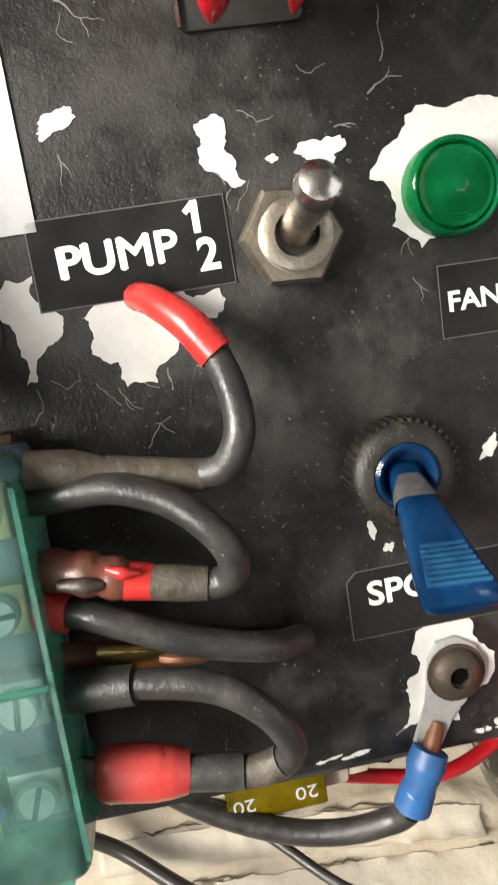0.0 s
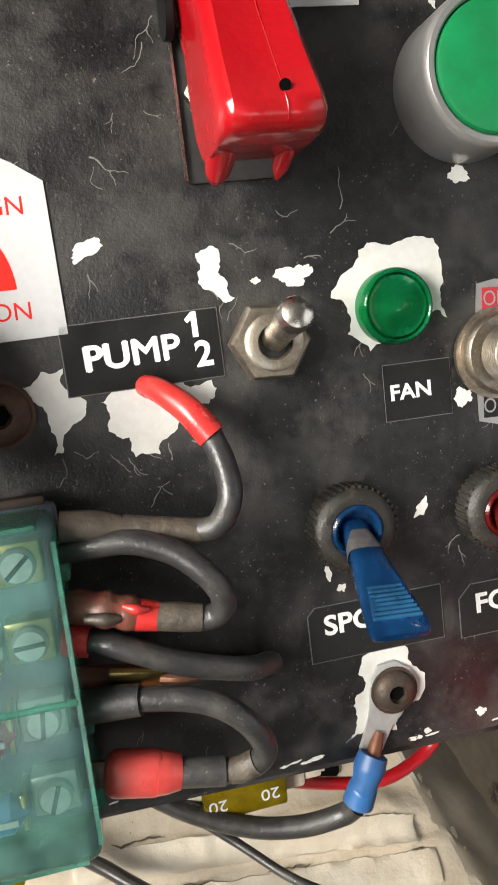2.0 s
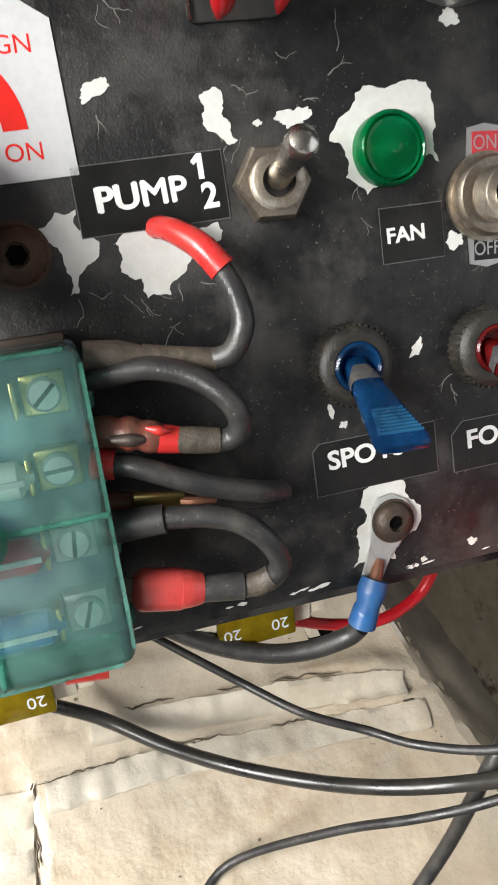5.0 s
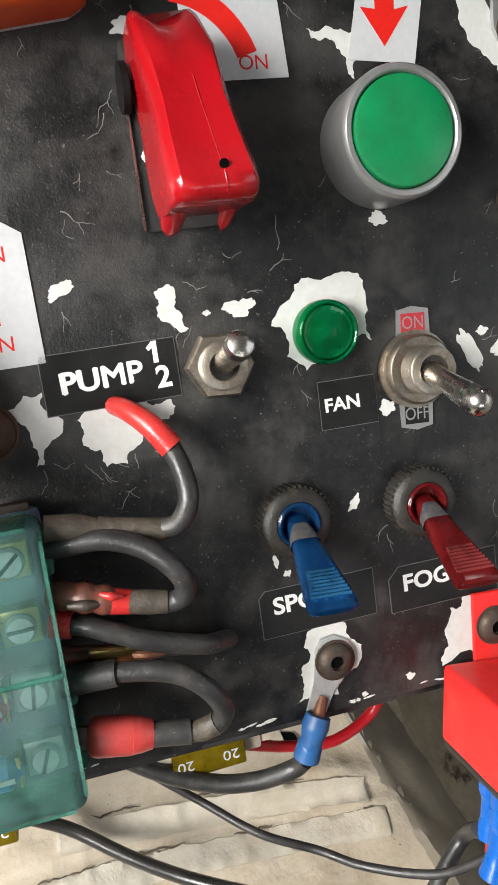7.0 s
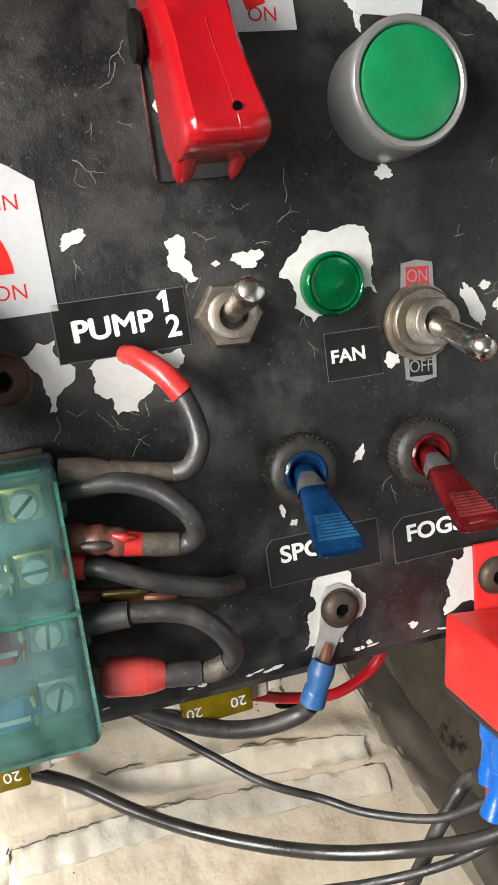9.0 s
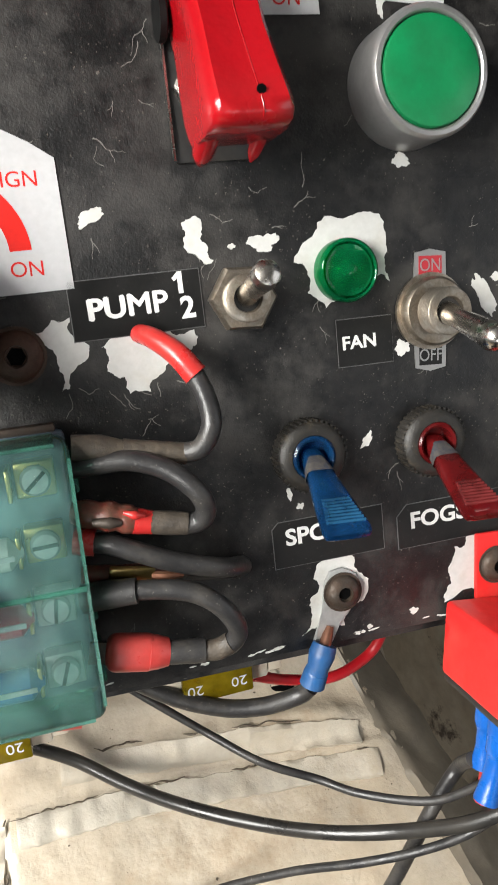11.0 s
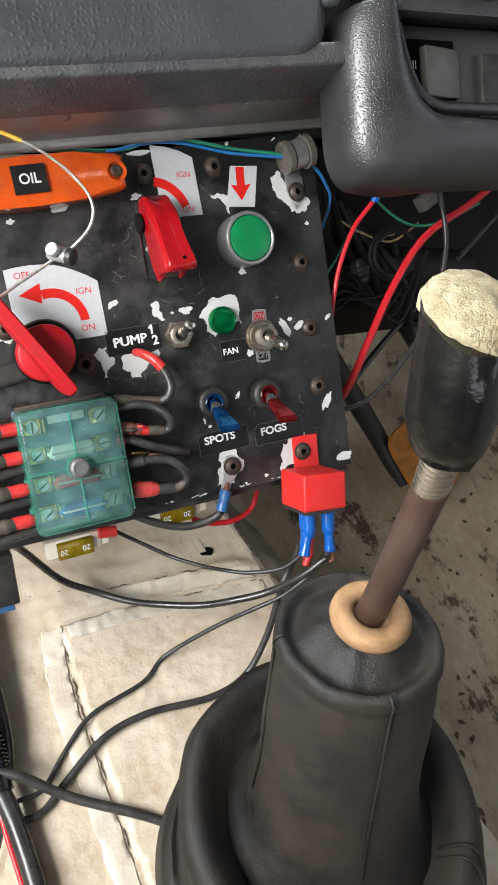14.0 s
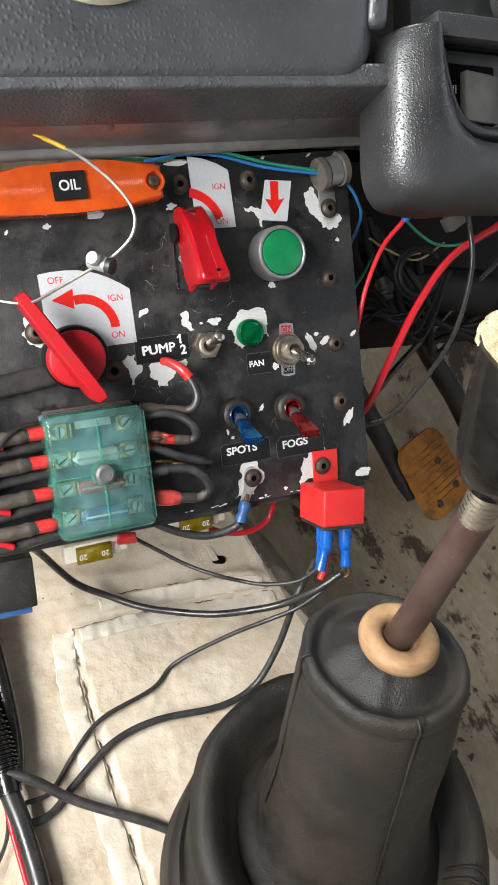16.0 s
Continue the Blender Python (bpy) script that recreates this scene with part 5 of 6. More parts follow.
b = tube(B(), [(-70, -17, 2.6), (-85, -20, 2.2), (-104, -23.4, 2.4), (-120, -26.5, 4)], 5.0, 14, 6, 0.34)
part("strap", b, "dark", strap)
part("boot", lathe(B(), [(11, -3), (11.5, 4), (10, 9), (6.5, 11), (5.8, 10), (0, 9)], 32, pose(-137, -29, 3)), "dark", strap)
br = thing("mounting_bracket", PANEL, "white painted steel bracket screwed to the panel", "bracket")
b = prism(B(), [(-142, 47.6), (-116, 48.8), (-112.6, 46), (-112.4, 4.6), (-131, 1.8), (-131.5, 28), (-142, 28)], 0.2, 2.2, 0.5)
part("plate", b, "bracket", br)
part("lip", bx(B(), (1.6, 42, 6), (-113.0, 25.6, 3), bev=0.5), "bracket", br)

# ---- inline fuses under the panel ----
def inline_fuse(u, v, rz, label):
    t = thing("inline_fuse_holder", place(PANEL, u, v, -11, 12, 0, rz), label, "fuse", "inline blade fuses under the panel")
    part("holder", bx(B(), (27, 9.0, 7.5), (0, 0, -1.4), bev=0.8), "ivory", t)
    f = part("blade_fuse", bx(B(), (17, 8.2, 3.6), (0.4, -0.8, 3.2), bev=0.5), "amberblade", t, "yellow 20 amp blade fuse")
    for x in (-5.2, 5.4):
        words("20", 4.0, "fusewhite", f, (x, -1.0, 5.1), 180)
    part("end_cap", bx(B(), (4, 6, 5.5), (15.2, -0.6, -1), bev=0.6), "ivory", t)
    return t


inline_fuse(-14.6, -98.2, 4, "yellow blade fuse in an ivory inline holder")
inline_fuse(-66.4, -104.4, 3, "yellow blade fuse in a stained ivory inline holder")
cable("red_wire", [(34, -84, -20), (37, -94, -22), (36.6, -104, -25), (32.4, -110.6, -26), (21, -113.3, -23.2), (8.6, -112.2, -24), (-2, -107, -20)], 1.5, "redwire", "red fuse wire curving below the panel edge")
cable("red_wire", [(0, -98, -13), (-10, -99, -16), (-24, -99, -17), (-44, -98, -13), (-54, -99, -8)], 1.3, "redwire", "red fuse wire between the inline holders")
solid("butt_joint", tube(B(), [(-54.5, -100.6, -6), (-46, -101.2, -6)], 2.8, 14), "redsleeve", PANEL, "red crimped butt joint", "joint")

# ---- earth terminal ----
earth = thing("ring_terminal", PANEL, "crimped ring terminal with blue sleeve, screwed to the panel", "terminal")
part("tongue", prism(B(), [(10.6, -76), (12, -73.4), (15, -72.8), (18.4, -74.6), (19.4, -78.4), (17.6, -82.6), (14.2, -85.6), (12.2, -90.6), (7.6, -89.6), (9.8, -83.4)], 0.2, 1.0, 0.25), "zinc", earth)
part("strand", tube(B(), [(11.6, -86.6, 1.0), (10.6, -88.6, 1.6), (9.4, -91, 2.4)], [0.9, 1.3, 1.5], 10), "copper", earth)
part("blue_sleeve", tube(B(), [(9.6, -90.0, 2.6), (8.6, -92.2, 2.9), (7.6, -95, 3.0), (7.2, -96.4, 2.6), (6.2, -99.6, 2.2)], [2.8, 3.1, 2.5, 2.8, 3.0], 18, 5), "bluesleeve", earth)
part("wire", tube(B(), [(5.8, -100, 2.3), (3.4, -102.6, 0.6), (-4, -105.2, -2), (-13, -105.6, -5), (-24, -102.4, -8), (-34, -97, -11), (-42, -91, -13)], 2.1, 12, 7), "cable", earth)

# ---- relay ----
relay = thing("relay", place(PANEL, 51.8, -94.4, 15, 0, 0, -4), "square red relay with mounting tab on the panel edge", "relay")
part("case", bx(B(), (23.5, 18.5, 26), bev=1.2, seg=4), "relayred", relay)
part("skirt", bx(B(), (22.4, 2.0, 25), (0, -9.9, 0), bev=0.4), "dark", relay)
part("tab", bx(B(), (14.4, 17.0, 1.5), (3.4, 17.0, -13.6), (0, 0, 4), bev=0.5), "relayred", relay)
for x, z in ((-5.2, 4), (6.4, 3), (5.6, -7), (-1, -8)):
    part("blade", bx(B(), (4.6, 5, 0.9), (x, -12.4, z)), "brass", relay)
for x, z, d in ((-5.2, 4, -3), (6.4, 3, 1), (-0.5, -8, -1)):
    t = part("blue_sleeve", tube(B(), [(x, -11.6, z), (x, -21, z), (x + d * 0.3, -24, z), (x + d * 0.6, -28, z), (x + d, -33, z)], [3.4, 3.5, 2.5, 2.4, 3.0], 16, 5), "brightblue", relay, "bright blue crimp sleeve")
part("red_sleeve", tube(B(), [(1, -27, -7), (0, -36, -7), (-2, -42, -7)], [2.6, 2.6, 1.8], 12), "redsleeve", relay)
part("strand", tube(B(), [(7.4, -32.6, 3), (8.4, -37, 4), (6.6, -39, 3)], [1.8, 1.3, 0.5], 10), "copper", relay)

# black relay hanging at the far lower corner
r2 = thing("relay", place(PANEL, -107.0, -113, -14, 0, 0, 1), "dusty black relay with blue base below the panel", "relay")
part("case", bx(B(), (24, 24, 24), bev=1.0), "dustyblack", r2)
part("blue_base", bx(B(), (19, 3.4, 20), (0, -13.4, 0), bev=0.4), "bluesleeve", r2)

# ---- cables over the tunnel ----
cable("black_cable", [(-100, -97, -20), (-88, -111, -48), (-68, -137, -64), (-50, -149, -66), (-33.6, -155.7, -56), (-18, -157.6, -43), (0.7, -158.5, -30), (15.5, -155.2, -17), (31, -151.1, -6.4), (44.2, -141.3, 8), (55, -132, 16)], 2.0, "wireblack", "glossy black cable sagging over the tunnel")
cable("thin_cable", [(-46, -104, -40), (-37, -112, -42), (-26.3, -119.3, -37.7), (-12.9, -128.1, -32), (-0.9, -133, -21.5), (13, -137.9, -16.3), (22.3, -138.7, -7.6), (36, -136, 4), (45, -127, 13)], 1.1, "cable", "thin dusty cable to the relay")


def ground(pts, up_):
    return [(x, y, tunnel_height(x, y) + up_) for x, y in pts]


cable("thin_cable", [(51.1, -106.9, -72), (55.4, -104, -86), (44.4, -107.5, -97), (34.4, -108.1, -108), (21.2, -106.9, -118), (3.7, -103.8, -136)] + ground([(-21.2, -103.5), (-37.0, -114.2), (-66.9, -123.4), (-83.5, -136.4), (-97.6, -150.8)], 2.4) + [(-110.6, -153.7, -156)], 1.2, "cable", "thin dark cable lying across the tunnel", CABIN)
cable("black_cable", [(45.9, -93, -84), (47.7, -92.4, -98), (39.9, -99.5, -104), (36, -106.2, -116), (30.2, -116.5, -138), (17.5, -127.6, -156)] + ground([(-4.1, -132.9), (-39.0, -131.6), (-64.2, -136.7), (-87.0, -151.4), (-99.5, -160.8)], 3.0) + [(-110.6, -161.5, -158), (-116.5, -152.8, -152)], 1.9, "cable", "dark cable with paint specks on the tunnel", CABIN)
cable("black_cable", [(-116.5, -140.2, -146), (-104.8, -147, -148), (-86.4, -159.6, -156), (-54.3, -178, -160), (-40.7, -187.7, -162)], 2.4, "cable", "thick dark cable running under the gear gaiter", CABIN)

# corrugated conduit with split loom
con = thing("corrugated_conduit", CABIN, "black corrugated conduit full of cables beside the tunnel", "conduit")
line = smooth_line([(-150, 8, -85), (-142, -5, -112), (-136.9, -34.8, -130), (-130, -80.1, -143), (-120.1, -116.6, -147), (-117.2, -139.4, -150)], 14)
fine = smooth_line(line, 3)
b = B()
prof = []
b_line, ringed = [], []
side = None
for i, p in enumerate(fine):
    way = (fine[min(i + 1, len(fine) - 1)] - fine[max(i - 1, 0)]).normalized()
    side = way.cross(Vector((0, 0, 1))).normalized()
    other = way.cross(side)
    rad = 7.6 if (i // 2) % 2 else 6.2
    ringed.append([b.verts.new(p + rad * (math.cos(2 * math.pi * j / 16) * side + math.sin(2 * math.pi * j / 16) * other)) for j in range(16)])
for p, q in zip(ringed, ringed[1:]):
    for j in range(16):
        b.faces.new((p[j], p[(j + 1) % 16], q[(j + 1) % 16], q[j]))
b.faces.new(ringed[0]), b.faces.new(ringed[-1])
part("sheath", b, "gloss", con)
part("tape_wrap", tube(B(), [(-117.6, -135.4, -149.5), (-116.2, -149.2, -151)], [6.4, 5.6], 16), "gloss", con)
part("cable_core", tube(B(), [(-117.2, -145.2, -151), (-112.3, -166, -155), (-108.5, -196, -156), (-105.5, -240.1, -158), (-103.6, -328.3, -160)], 4.6, 14), "wireblack", con)
part("second_sheath", tube(B(), [(-150, 0, -92), (-131, -10, -120), (-120.1, -42.7, -135), (-113.3, -87, -149), (-111.2, -121.6, -153), (-113.2, -141.3, -153)], 5.0, 14), "gloss", con)
part("red_core", tube(B(), [(-119.1, -147.2, -153), (-117.3, -166.5, -156), (-113.7, -195.9, -160), (-111.1, -240.1, -162), (-108.5, -328.3, -164)], 1.3, 10), "redwire", con)
cable("black_loop", [(-140, 4, -96), (-133, -2, -100), (-128, -14, -112), (-126.1, -36.8, -121), (-129, -20, -108), (-137, 0, -88)], 1.6, "wireblack", "black cable looped round the conduit", CABIN)
cable("thin_cable", [(-118.2, -141.3, -155), (-119.2, -161.6, -168), (-128, -173.3, -192), (-141.8, -187, -222), (-141.8, -240, -254)], 1.0, "cable", "thin dark cable dropping down the tunnel side", CABIN)

cable("green_wire", [(-165, 0, FLOOR + 60), (-172, -30, FLOOR + 30), (-190, -60, FLOOR + 4), (-196, -90, FLOOR + 3), (-210, -112, FLOOR + 3), (-240, -124, FLOOR + 3)], 1.6, "greenwire", "green wire looping over the cabin floor", CABIN)

# ---- dash pad, rail and gauges ----
DASH = PANEL @ pose(0, 0, 0, 0, 0, 4.3)
rail = thing("dash_rail", DASH, "worn metal rail under the dash, browned at one end", "rail", kind="structure")
part("lower_lip", bx(B(), (342, 6.5, 5), (-72, 78.6, 10), (20, 0, 0), 2.0, 3), "barmetal", rail)
b = bx(B(), (180, 4, 34), (-1, 84.0, 26), (-12, 0, 0), 1.2)
part("rail_face", b, "barmetal", rail)
b = bx(B(), (150, 4, 34), (-166, 84.0, 26), (-12, 0, 0), 1.2)
part("browned_face", b, "barrust", rail, "brown primer and rust")
for u in (-46, 14, 36):
    part("rivet", lathe(B(), [(3.0, 0), (2.6, 0.8), (1.4, 1.3), (0, 1.4)], 16, Matrix.Translation((u, 83.2, 30)) @ Euler((radians(75), 0, 0)).to_matrix().to_4x4()), "barmetal", rail)
lip = thing("dash_lip", DASH, "black vinyl covered lip under the dash pad", "trim", kind="structure")
part("lip", bx(B(), (308, 10, 26), (-82, 88.5, 53), (-16, 0, 0), 2.0, 4), "lipvinyl", lip)

# the pad: a thick rounded slab that leans over the panel
FACE = DASH @ pose(0, 86 * S, 66 * S, 14, 0, 0)     # x along the dash, y up the pad's face, z towards the camera
pad = thing("dash_pad", FACE, "thick padded black vinyl dash with round gauges", "dashboard")
b = B()


def pad_ring(d, z, cx=40, cy=18, r=22):
    """The pad's outline, drawn in by d, at height z."""
    o = [(-330, 120), (-330, cy - r + d), (-200, cy - r + d), (-60, cy - r + d)]
    for k in range(13):
        t_ = radians(-90 + 90 * k / 12)
        o.append((cx + (r - d) * math.cos(t_), cy + (r - d) * math.sin(t_)))
    o += [(cx + r - d + 0.6, 44), (cx + r - d + 1.4, 80), (cx + r - d + 2, 120)]
    return [b.verts.new((x, y, z + 0.5 * noise.noise((x * 0.03, y * 0.05, 2)))) for x, y in o]


rings = [pad_ring(2.5, -34), pad_ring(0.5, -26)]
for k in range(11):
    t_ = radians(9 * k)
    rings.append(pad_ring(15 * (1 - math.cos(t_)), -16 + 16 * math.sin(t_)))
rings.append(pad_ring(19, 0.4))
for p, q in zip(rings, rings[1:]):
    for j in range(len(p) - 1):
        b.faces.new((p[j], p[j + 1], q[j + 1], q[j]))
b.faces.new(rings[-1])
part("padding", b, "vinyl", pad, angle=70)
part("end_cap", bx(B(), (10, 90, 26), (61.5, 66, -13), (0, 0, -3), 4, 4), "vinyl", pad)
for u, v in ((-54.0, 59.4), (-138.0, 57.4)):
    g = thing("gauge", FACE @ pose(u * S, v * S, 0.9 * S) @ Matrix.Scale(1.19, 4), "round gauge with cream bezel in the dash", "gauge", "round dash gauges")
    part("bezel", lathe(B(), [(27.8, -1), (27.8, 1.4), (26.6, 2.6), (24.8, 2.4), (23.8, 1.6), (23.7, -1)], 56), "cream", g)
    part("inner_ring", lathe(B(), [(24.0, -1), (23.8, 3.0), (22.0, 3.6), (20.4, 1.0), (20.2, -1)], 56), "gloss", g)
    part("dial", lathe(B(), [(20.3, -0.5), (20.3, 0.1), (0, 0.1)], 48), "dial", g)
    for k in range(9):
        a = radians(200 + 17.5 * k)
        part("tick", bx(B(), (3.4, 0.8, 0.1), (17 * math.cos(a), 17 * math.sin(a), 0.25), (0, 0, math.degrees(a))), "white", g)
    part("needle", bx(B(), (0.9, 18, 0.4), (0, -7, 0.9)), "white", g)
    part("yellow_band", prism(B(), arc_band(11.5, 14, 285, 320, 8), 0.12, 0.22), "yellow", g)
    words("AMPS", 4.2, "white", g, (0, -9, 0.15), 0)
screw(-92.6, 34.8, -0.4, 4.6, "rust", "rusty brown trim screw in the dash pad", FACE)

dash = thing("dash_top", pose(0, 0, 0), "black vinyl dash faces and an added top that blocks light from ahead", "dashboard", kind="structure")
# slab added to keep the front light out of the space below
part("top", bx(B(), (1.46 / S, 0.42 / S, 0.03 / S), (0, 0.40 / S, 0.79 / S), bev=0.01 / S), "vinyl", dash)
part("far_face", bx(B(), (0.36 / S, 0.05 / S, 0.22 / S), (-0.55 / S, 0.10 / S, 0.72 / S), bev=0.015 / S), "vinyl", dash)
part("near_face", bx(B(), (0.42 / S, 0.05 / S, 0.16 / S), (0.52 / S, 0.10 / S, 0.74 / S), bev=0.015 / S), "vinyl", dash)

# ---- lower shroud ----
shroud = thing("column_shroud", PANEL @ pose(9 * S, 0, 56 * S, 0, 0, 0), "black grained plastic shroud beside the dash", "shroud")
outer = smooth_line([(52, 113, 0), (48.5, 104, 0), (47.6, 84, 0), (47, 64, 0), (48.5, 53.4, 0), (54, 45.6, 0), (64, 43, 0), (78, 41.6, 0), (104, 43, 0), (170, 43, 0), (260, 44, 0)], 5)
inner = smooth_line([(71, 113, 0), (72.4, 106, 0), (73.4, 100, 0), (75, 94, 0), (77, 87, 0), (81, 79.2, 0), (85, 75.2, 0), (90, 72.2, 0), (102.7, 70.4, 0), (170, 68, 0), (260, 66, 0)], 5)
b = B()
rings = []
for p, q in zip(outer, inner):
    ring = []
    for k, z in ((-0.01, -10), (0.0, 4), (0.025, 9), (0.08, 13.6), (0.16, 16.4), (0.28, 18.8), (0.42, 20.8), (0.56, 22.4), (0.66, 23.0), (0.75, 22.8), (0.83, 21.6), (0.9, 19.4), (0.96, 16.0), (1.0, 11.6), (1.02, 4)):
        c = p + (q - p) * k
        ring.append(b.verts.new((c.x, c.y, z)))
    rings.append(ring)
for p, q in zip(rings, rings[1:]):
    for j in range(len(p) - 1):
        b.faces.new((p[j], p[j + 1], q[j + 1], q[j]))
b.faces.new(rings[0]), b.faces.new(rings[-1])
part("moulding", b, "shroud", shroud, angle=80)
part("inner_panel", prism(B(), [(66, 60), (250, 60), (250, 150), (66, 150)], -10, 3), "shroud", shroud)
part("inner_rim", tube(B(), [(76, 112, 8), (78.6, 98, 8), (82, 88, 8), (87, 80.6, 8), (95, 76.6, 8), (110, 75.6, 8), (200, 74, 8)], 2.6, 10), "shroud", shroud)
part("upper_ledge", bx(B(), (180, 10, 20), (160, 116, 6), bev=1.5), "shroud", shroud)
part("ledge_groove", bx(B(), (180, 1.4, 3), (160, 109.4, 9)), "blackhole", shroud)
s = part("switch_socket", bx(B(), (30, 26, 3), (94, 92, 3.4), bev=1.0), "blackhole", shroud)
part("rocker", bx(B(), (22, 21, 5), (101, 91, 4.0), (0, 12, 0), 1.0), "rocker", s)
for k in range(4):
    part("symbol_bar", bx(B(), (0.5, 3.4, 0.1), (83.4 + 1.3 * k, 94, 5.2)), "white", s)
s = part("switch_socket", bx(B(), (34, 28, 4), (140, 86, 4.4), bev=1.0), "dark", shroud)
part("knob_recess", lathe(B(), [(14, 0), (15, 14), (12, 16), (11, 8), (0, 8)], 36, pose(118, 132, 8)), "shroud", shroud)

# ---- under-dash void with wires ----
# box, duct and loom carry the void's darkness in their base colours
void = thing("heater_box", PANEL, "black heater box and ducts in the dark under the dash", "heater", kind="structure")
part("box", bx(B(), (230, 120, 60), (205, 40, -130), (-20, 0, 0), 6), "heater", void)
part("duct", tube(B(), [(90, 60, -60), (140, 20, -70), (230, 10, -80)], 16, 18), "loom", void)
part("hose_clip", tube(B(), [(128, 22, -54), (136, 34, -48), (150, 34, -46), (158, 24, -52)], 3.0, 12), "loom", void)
cable("red_wire", [(108.5, 50, 6), (107, 46, 4), (97, 34, 0), (88.3, 16, -2), (84.2, 0, -4), (84, -20, -12)], 1.25, "redwire", "thin red wire hanging from under the shroud")
solid("wire_end", tube(B(), [(109.5, 52, 8), (108, 46.5, 4.6)], 2.2, 12), "brightblue", PANEL, "blue crimped wire end", "terminal")
cable("red_cable", [(215, 62, -18), (191.7, 47.2, -20), (157.4, 29.8, -20), (133, 3.4, -20), (112.7, -27.5, -20), (98, -50, -20), (90, -64, -30)], 2.2, "redwire", "thick red battery cable curving past the panel")
cable("black_cable", [(150, 66, 0), (161.7, 49, -10), (163.3, 20.8, -10), (148.5, -16.9, -10), (116.5, -49.7, -10), (93.7, -60.2, -10), (70, -60, -16)], 1.5, "wireblack", "black wire hanging behind the panel edge")
cable("black_cable", [(360, 130, -50), (290, 80, -56), (240, 40, -60), (190, -5, -70), (150, -30, -60), (110, -52, -40), (80, -60, -20)], 2.0, "wireblack", "black wire hanging behind the panel edge")
cable("green_wire", [(112, 60, -14), (140, 46, -30), (160, 38, -34), (185, 40, -36), (215, 50, -40)], 0.9, "greenwire", "thin green wire under the dash")
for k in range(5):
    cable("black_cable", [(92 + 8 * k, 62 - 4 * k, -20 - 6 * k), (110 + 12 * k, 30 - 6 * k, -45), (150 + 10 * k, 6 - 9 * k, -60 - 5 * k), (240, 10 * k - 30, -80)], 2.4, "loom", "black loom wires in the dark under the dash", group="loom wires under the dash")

hose = thing("coiled_wire", PANEL, "tan and black wires coiled in a loop under the dash", "wire")
for k, (r, mt) in enumerate(((13.5, "loom"), (14.8, "loom"), (12.2, "tan"))):
    ring_ = [(147 + r * math.cos(radians(a)) * 1.25, 22 + r * math.sin(radians(a)), -38 - 1.5 * k + 5 * math.sin(radians(a * 0.5 + 20 * k))) for a in range(40 + 25 * k, 300 - 30 * k, 24)]
    part("strand", tube(B(), ring_, 0.95 if mt == "tan" else 1.5, 8, 5), mt, hose)
plug = thing("loom_connector", place(PANEL, 129, 16, -48, 0, 0, 14), "black plug connector on the loom under the dash", "connector")
part("shell", lathe(B(), [(5.2, -6), (5.6, -5), (5.6, 4), (4.2, 5), (4.0, 8), (0, 8)], 24, pose(0, 0, 0, 90, 0, 0)), "dark", plug)
part("collar", lathe(B(), [(6.4, -1), (6.4, 1.5), (5.4, 1.8), (5.4, -1.3)], 24, pose(0, 0, 0, 90, 0, 0)), "dark", plug)
plug = thing("loom_connector", place(PANEL, 170, 52, -34, 0, 0, 30), "grey block connector on the loom under the dash", "connector")
part("shell", bx(B(), (12, 9, 8), bev=1.0), "rocker", plug)
part("latch", bx(B(), (5, 3, 2), (0, 2, 4.6), bev=0.4), "rocker", plug)
cable("tan_wire", [(108, 42, -30), (124, 36, -36), (146, 30, -38), (168, 40, -40)], 0.7, "tan", "thin tan wire under the dash")
cable("green_wire", [(80, 8, -14), (92, 14, -22), (106, 26, -30), (122, 40, -44)], 0.8, "greenwire", "thin green wire behind the panel edge")
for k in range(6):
    cable("black_cable", [(88 + 2 * k, -12 + 3 * k, -30), (104 + 4 * k, -6 + 5 * k, -34 - 3 * k), (124 + 5 * k, 2 - 4 * k, -42), (150 + 6 * k, -6 + 6 * k, -50)], 0.9 + 0.2 * (k % 3), "loom", "thin wire strung under the dash, coloured near black for the shade", group="thin loom wires")

# ---- pedal ----
ped = thing("clutch_pedal", place(CABIN, 303, 60, -276, 30, 0, 26), "rusty orange clutch pedal with ribbed pad", "pedal")
part("pad", prism(B(), round_rect(68, 78, 16), 0, 5, 1.5), "pedal", ped)
for k in range(9):
    part("rib", bx(B(), (58 - (k in (0, 8)) * 14, 2.0, 1.6), (0, -24 + 6 * k, 5.4), bev=0.6, seg=1), "pedal", ped)
to_pedal = place(CABIN, 303, 60, -276, 30, 0, 26).inverted() @ CABIN
part("arm", tube(B(), [(to_pedal @ (Vector(p) * S)) / S for p in ((205, 132, -190), (225, 118, -218), (245, 103, -244), (262, 88, -266), (276, 64, -286), (284, 48, -297))], [8, 9, 9.5, 9, 8, 5], 14), "dark", ped)
for x, y in ((-14, -26), (10, 8), (18, -22)):
    part("rivet", lathe(B(), [(4.0, 4.6), (3.8, 6.4), (2.2, 7.2), (0, 7.3)], 16, pose(x, y, 0)), "rust", ped)
solid("brake_pedal_arm", tube(B(), [(262, 166, -150), (289, 146, -180), (313, 128, -206), (336, 109, -230), (360, 86, -262), (372, 70, -290)], [9, 9.5, 10, 10, 9], 14), "dark", CABIN, "black steel pedal arm reaching down from under the dash", "pedal arm")

# ---- gear lever and gaiter ----
gait = thing("gear_gaiter", CABIN, "stitched black leatherette gear gaiter on the tunnel", "gaiter")


def axis(h):
    k = 42 - h
    return Vector((-8.6 + 0.137 * k + (3 if h < -96 else 0), -182.2 - 0.235 * k, h))


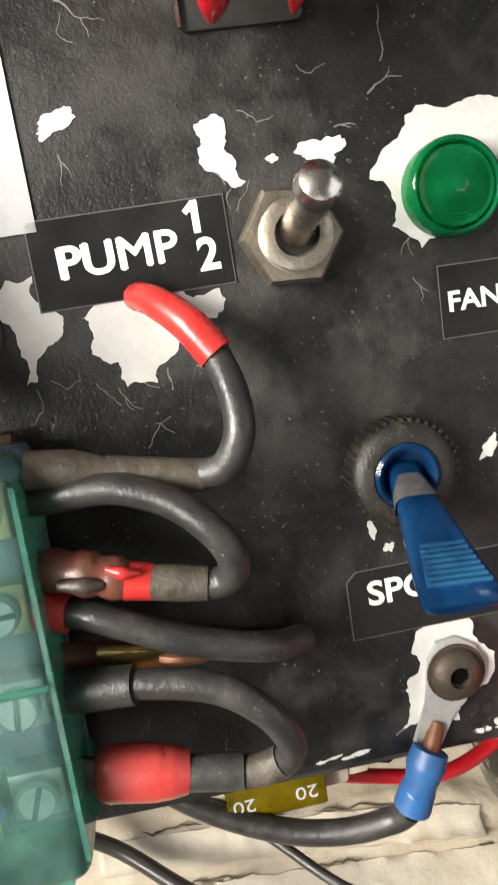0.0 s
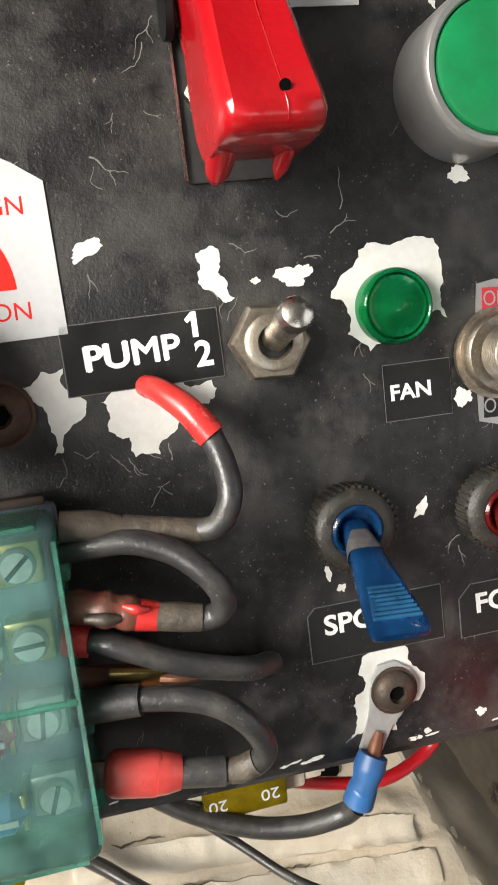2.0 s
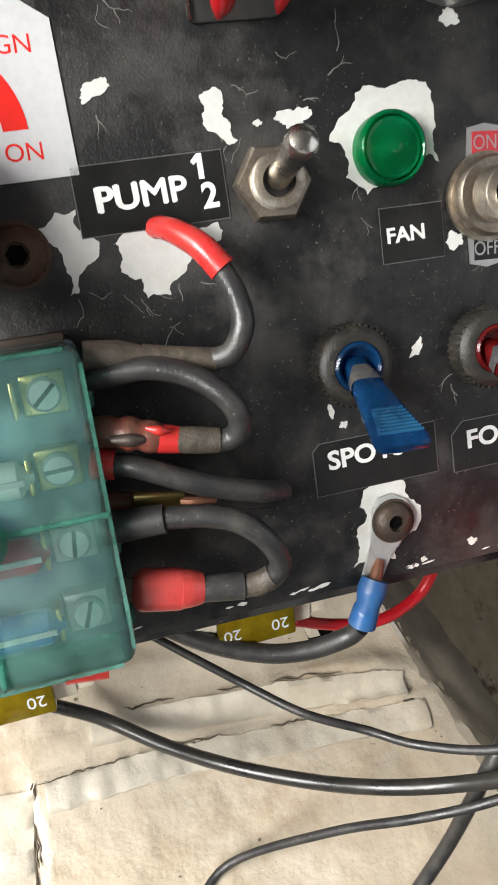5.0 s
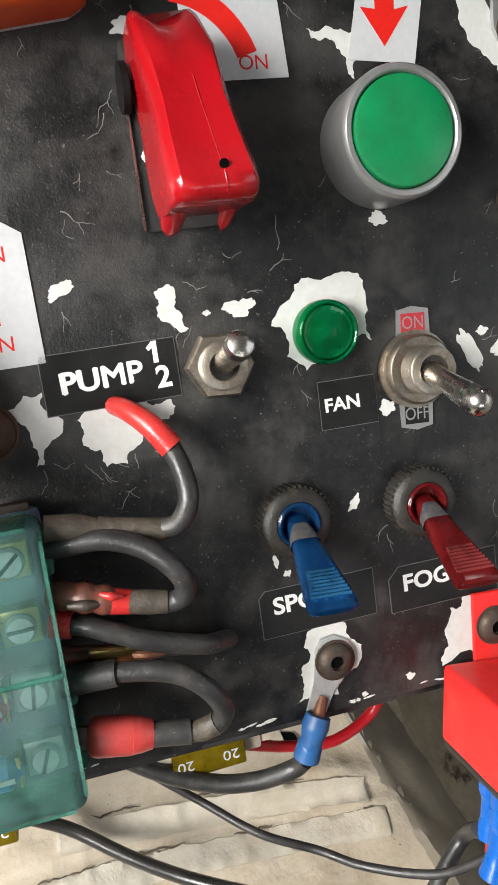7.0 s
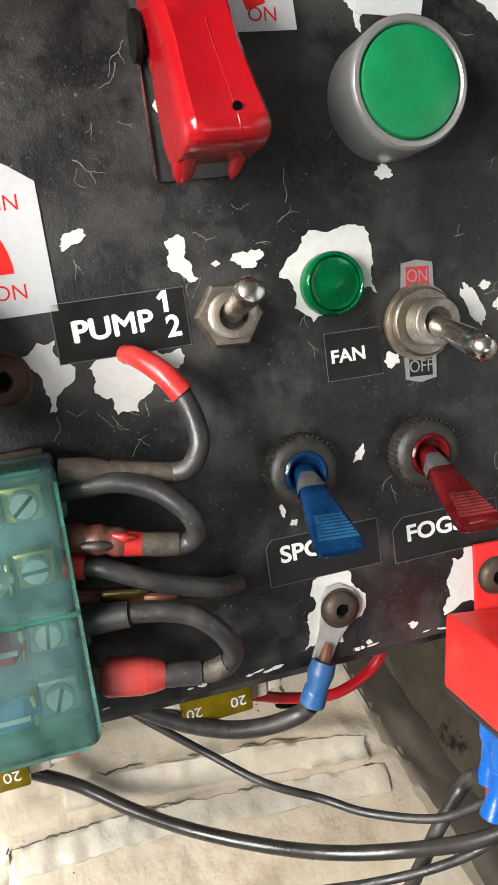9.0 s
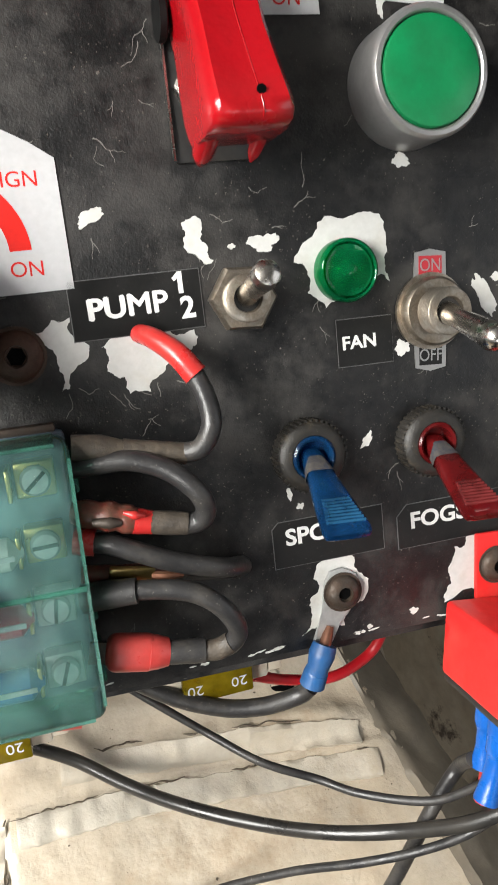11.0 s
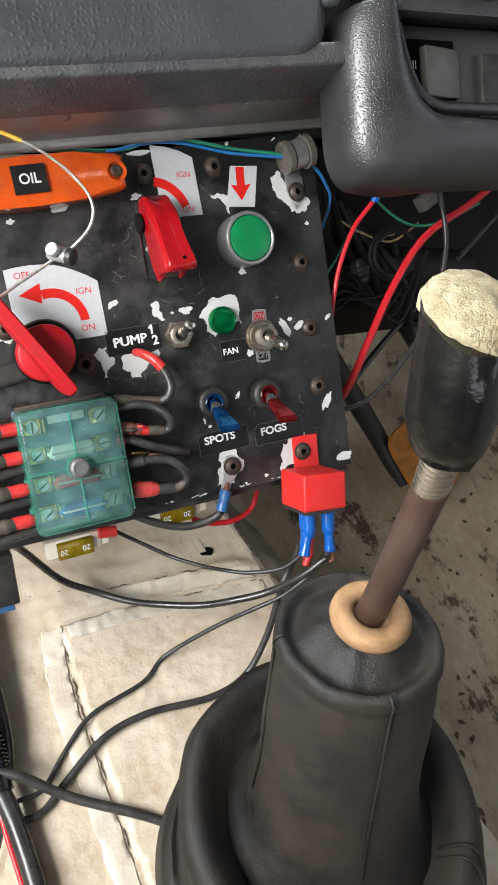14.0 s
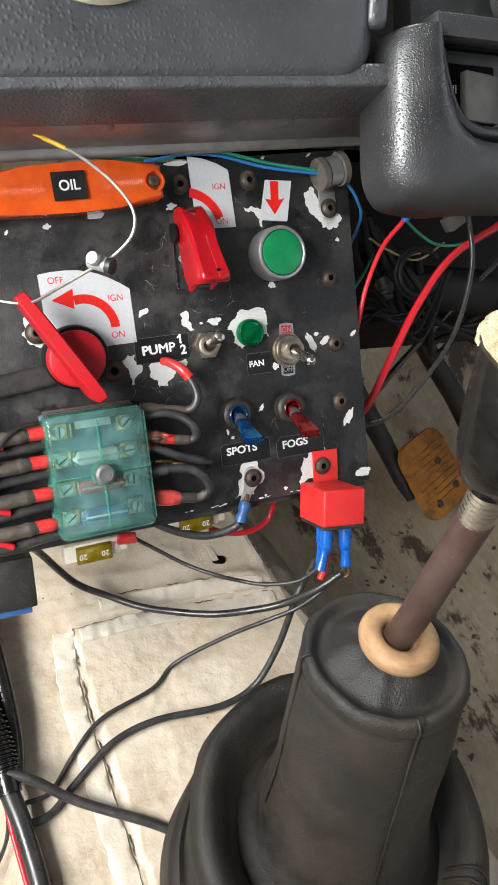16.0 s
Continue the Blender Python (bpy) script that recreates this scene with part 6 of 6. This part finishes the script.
def settle(h, r, a):
    """Height on a ring: the top of the boot sags a little and leans away from the seats."""
    k = max(0.0, min(1.0, (h + 60) / 90))
    k = k * k * (3 - 2 * k)
    return h - 5.5 * k + k * r * (0.07 * math.cos(a) - 0.33 * math.sin(a))


def gaiter_ring(b, r, h, seg=72):
    c = axis(h)
    out = []
    for j in range(seg):
        a = 2 * math.pi * j / seg
        rr = r * (1 + 0.025 * noise.noise((2 * math.cos(a), 2 * math.sin(a), h * 0.03)) + 0.016 * noise.noise((5 * math.cos(a), 5 * math.sin(a), h * 0.08)))
        out.append(b.verts.new((c.x + rr * math.cos(a), c.y + rr * math.sin(a), settle(h, rr, a) + 0.9 * noise.noise((3 * math.cos(a), 3 * math.sin(a), r * 0.05)))))
    return out


def gaiter_part(name, prof, label=""):
    b = B()
    rings = [gaiter_ring(b, r, h) for r, h in prof]
    for p, q in zip(rings, rings[1:]):
        for j in range(72):
            b.faces.new((p[j], p[(j + 1) % 72], q[(j + 1) % 72], q[j]))
    return part(name, b, "gaiter", gait, label, 70)


gaiter_part("upper_cone", [(5, 43.2), (10, 42.8), (13, 41.2), (16, 38.0), (18.4, 35.8), (20, 35.2), (21.2, 35.8), (22.4, 37.2), (23.6, 38.0), (24.9, 37.6), (25.9, 35.8), (26.2, 33.4), (25.8, 31.6), (25.3, 30.6), (25.7, 29.6), (26.3, 24), (26.8, 18), (28.2, 0), (29.6, -22), (32.0, -45), (34.6, -66), (39, -86), (46, -95)])
gaiter_part("lower_roll", [(44, -95), (46, -94), (51, -86), (55.4, -80.5), (59.4, -79), (63, -81), (65.8, -87.5), (68, -100), (69.8, -118), (71.4, -132)])
gaiter_part("base_skirt", [(67, -129), (72.5, -126), (77, -130), (80, -142), (83, -160), (86, -178)])
for ang in (-100, 165, 20):
    b = B()
    pts = []
    for r, h in [(22.4, 37.1), (23.6, 37.9), (25.0, 37.4), (26.0, 35.4), (25.8, 31.4), (26.2, 24), (26.7, 16), (28.0, 0), (29.6, -22), (32.0, -45), (34.6, -66)]:
        c = axis(h)
        pts.append((c.x + (r + 0.6) * math.cos(radians(ang)), c.y + (r + 0.6) * math.sin(radians(ang)), settle(h, r, radians(ang)) + 0.3))
    part("seam", tube(B(), pts, 0.5, 8, 6), "gaiter", gait)
    if ang == -100:
        for p in smooth_line(pts, 6)[4::1]:
            part("stitch", bx(B(), (1.3, 0.5, 1.0), (p.x + 1.1, p.y + 0.5, p.z), bev=0), "thread", gait)
for ang in (196, 201, 318, 323):
    pts = []
    for r, h in ((48, -91), (51.4, -85.4), (55.6, -79.9), (59.5, -78.4), (63.2, -80.4), (66.1, -87.2), (68.3, -100), (70.0, -118), (71.5, -130)):
        c = axis(h)
        pts.append((c.x + r * math.cos(radians(ang)), c.y + r * math.sin(radians(ang)), settle(h, r, radians(ang))))
    part("roll_seam", tube(B(), pts, 0.7, 8, 5), "gaiter", gait)
lev = thing("gear_lever", CABIN, "brown painted gear lever with a worn knob", "gear lever")
LV = [(-6.6, -182.6, 33), (-10.4, -182.8, 62), (-13.5, -182, 85), (-15.8, -180.6, 109)]
part("rod", tube(B(), LV, [4.7, 4.6, 4.55, 4.5], 22, 5), "lever", lev)
b = tube(B(), [(-15.2, -181, 104), (-17.2, -178.6, 122)], [4.4, 4.2], 22)
bare = part("bare_thread", b, "chrome", lev, "bare shiny threaded end")
for k in range(9):
    f = k / 9
    part("thread_ring", tube(B(), [(-15.5 - 1.6 * f, -180.6 + 1.9 * f, 107 + 14 * f), (-15.55 - 1.6 * f, -180.55 + 1.9 * f, 107.7 + 14 * f)], [4.5, 4.3], 22), "steel", bare)
b = B()
secs = []
for x, y, h, rx_, ry_ in ((-16.4, -177.4, 119.5, 5.5, 5.5), (-16.2, -176.8, 121, 8.2, 8.4), (-16.0, -175.0, 125.5, 9.6, 10.0), (-15.4, -172.0, 132, 10.4, 11.0), (-15.4, -168, 141, 10.2, 11.2), (-15.6, -165, 147, 9.8, 11.0)):
    ring = []
    for j in range(28):
        a = 2 * math.pi * j / 28
        n_ = 1 + 0.10 * noise.noise((2 * math.cos(a), 2 * math.sin(a), h * 0.06))
        ring.append(b.verts.new((x + rx_ * n_ * math.cos(a), y + ry_ * n_ * math.sin(a), h)))
    secs.append(ring)
for p, q in zip(secs, secs[1:]):
    for j in range(28):
        b.faces.new((p[j], p[(j + 1) % 28], q[(j + 1) % 28], q[j]))
b.faces.new(secs[0]), b.faces.new(secs[-1])
knob = part("knob", b, "gloss", lev, "taped glossy black knob", 60)
b = bmesh.ops.create_icosphere(foam_b := B(), subdivisions=4, radius=1)
for v in foam_b.verts:
    d = v.co.normalized()
    k = 1 + 0.10 * noise.noise(d * 2.2) + 0.06 * noise.noise(d * 6)
    v.co = Vector((-13.2, -163, 147)) + Vector((d.x * 11.0, d.y * 12.0, d.z * 6.2)) * k
part("worn_foam", foam_b, "foam", knob, "crumbling cream foam top")
ring = thing("wooden_collar", place(CABIN, -6.9, -183.1, 39.6, -12, -1, 0), "turned pale wooden ring round the gear lever", "ring")
part("ring", lathe(B(), [(5.6, -1.5), (11.2, -1.5), (12.2, -0.6), (12.7, 1.2), (12.5, 2.8), (11.7, 4.2), (10.4, 5.0), (8.6, 5.1), (7.0, 4.6), (5.9, 3.6), (5.5, 2)], 48), "wood", ring)
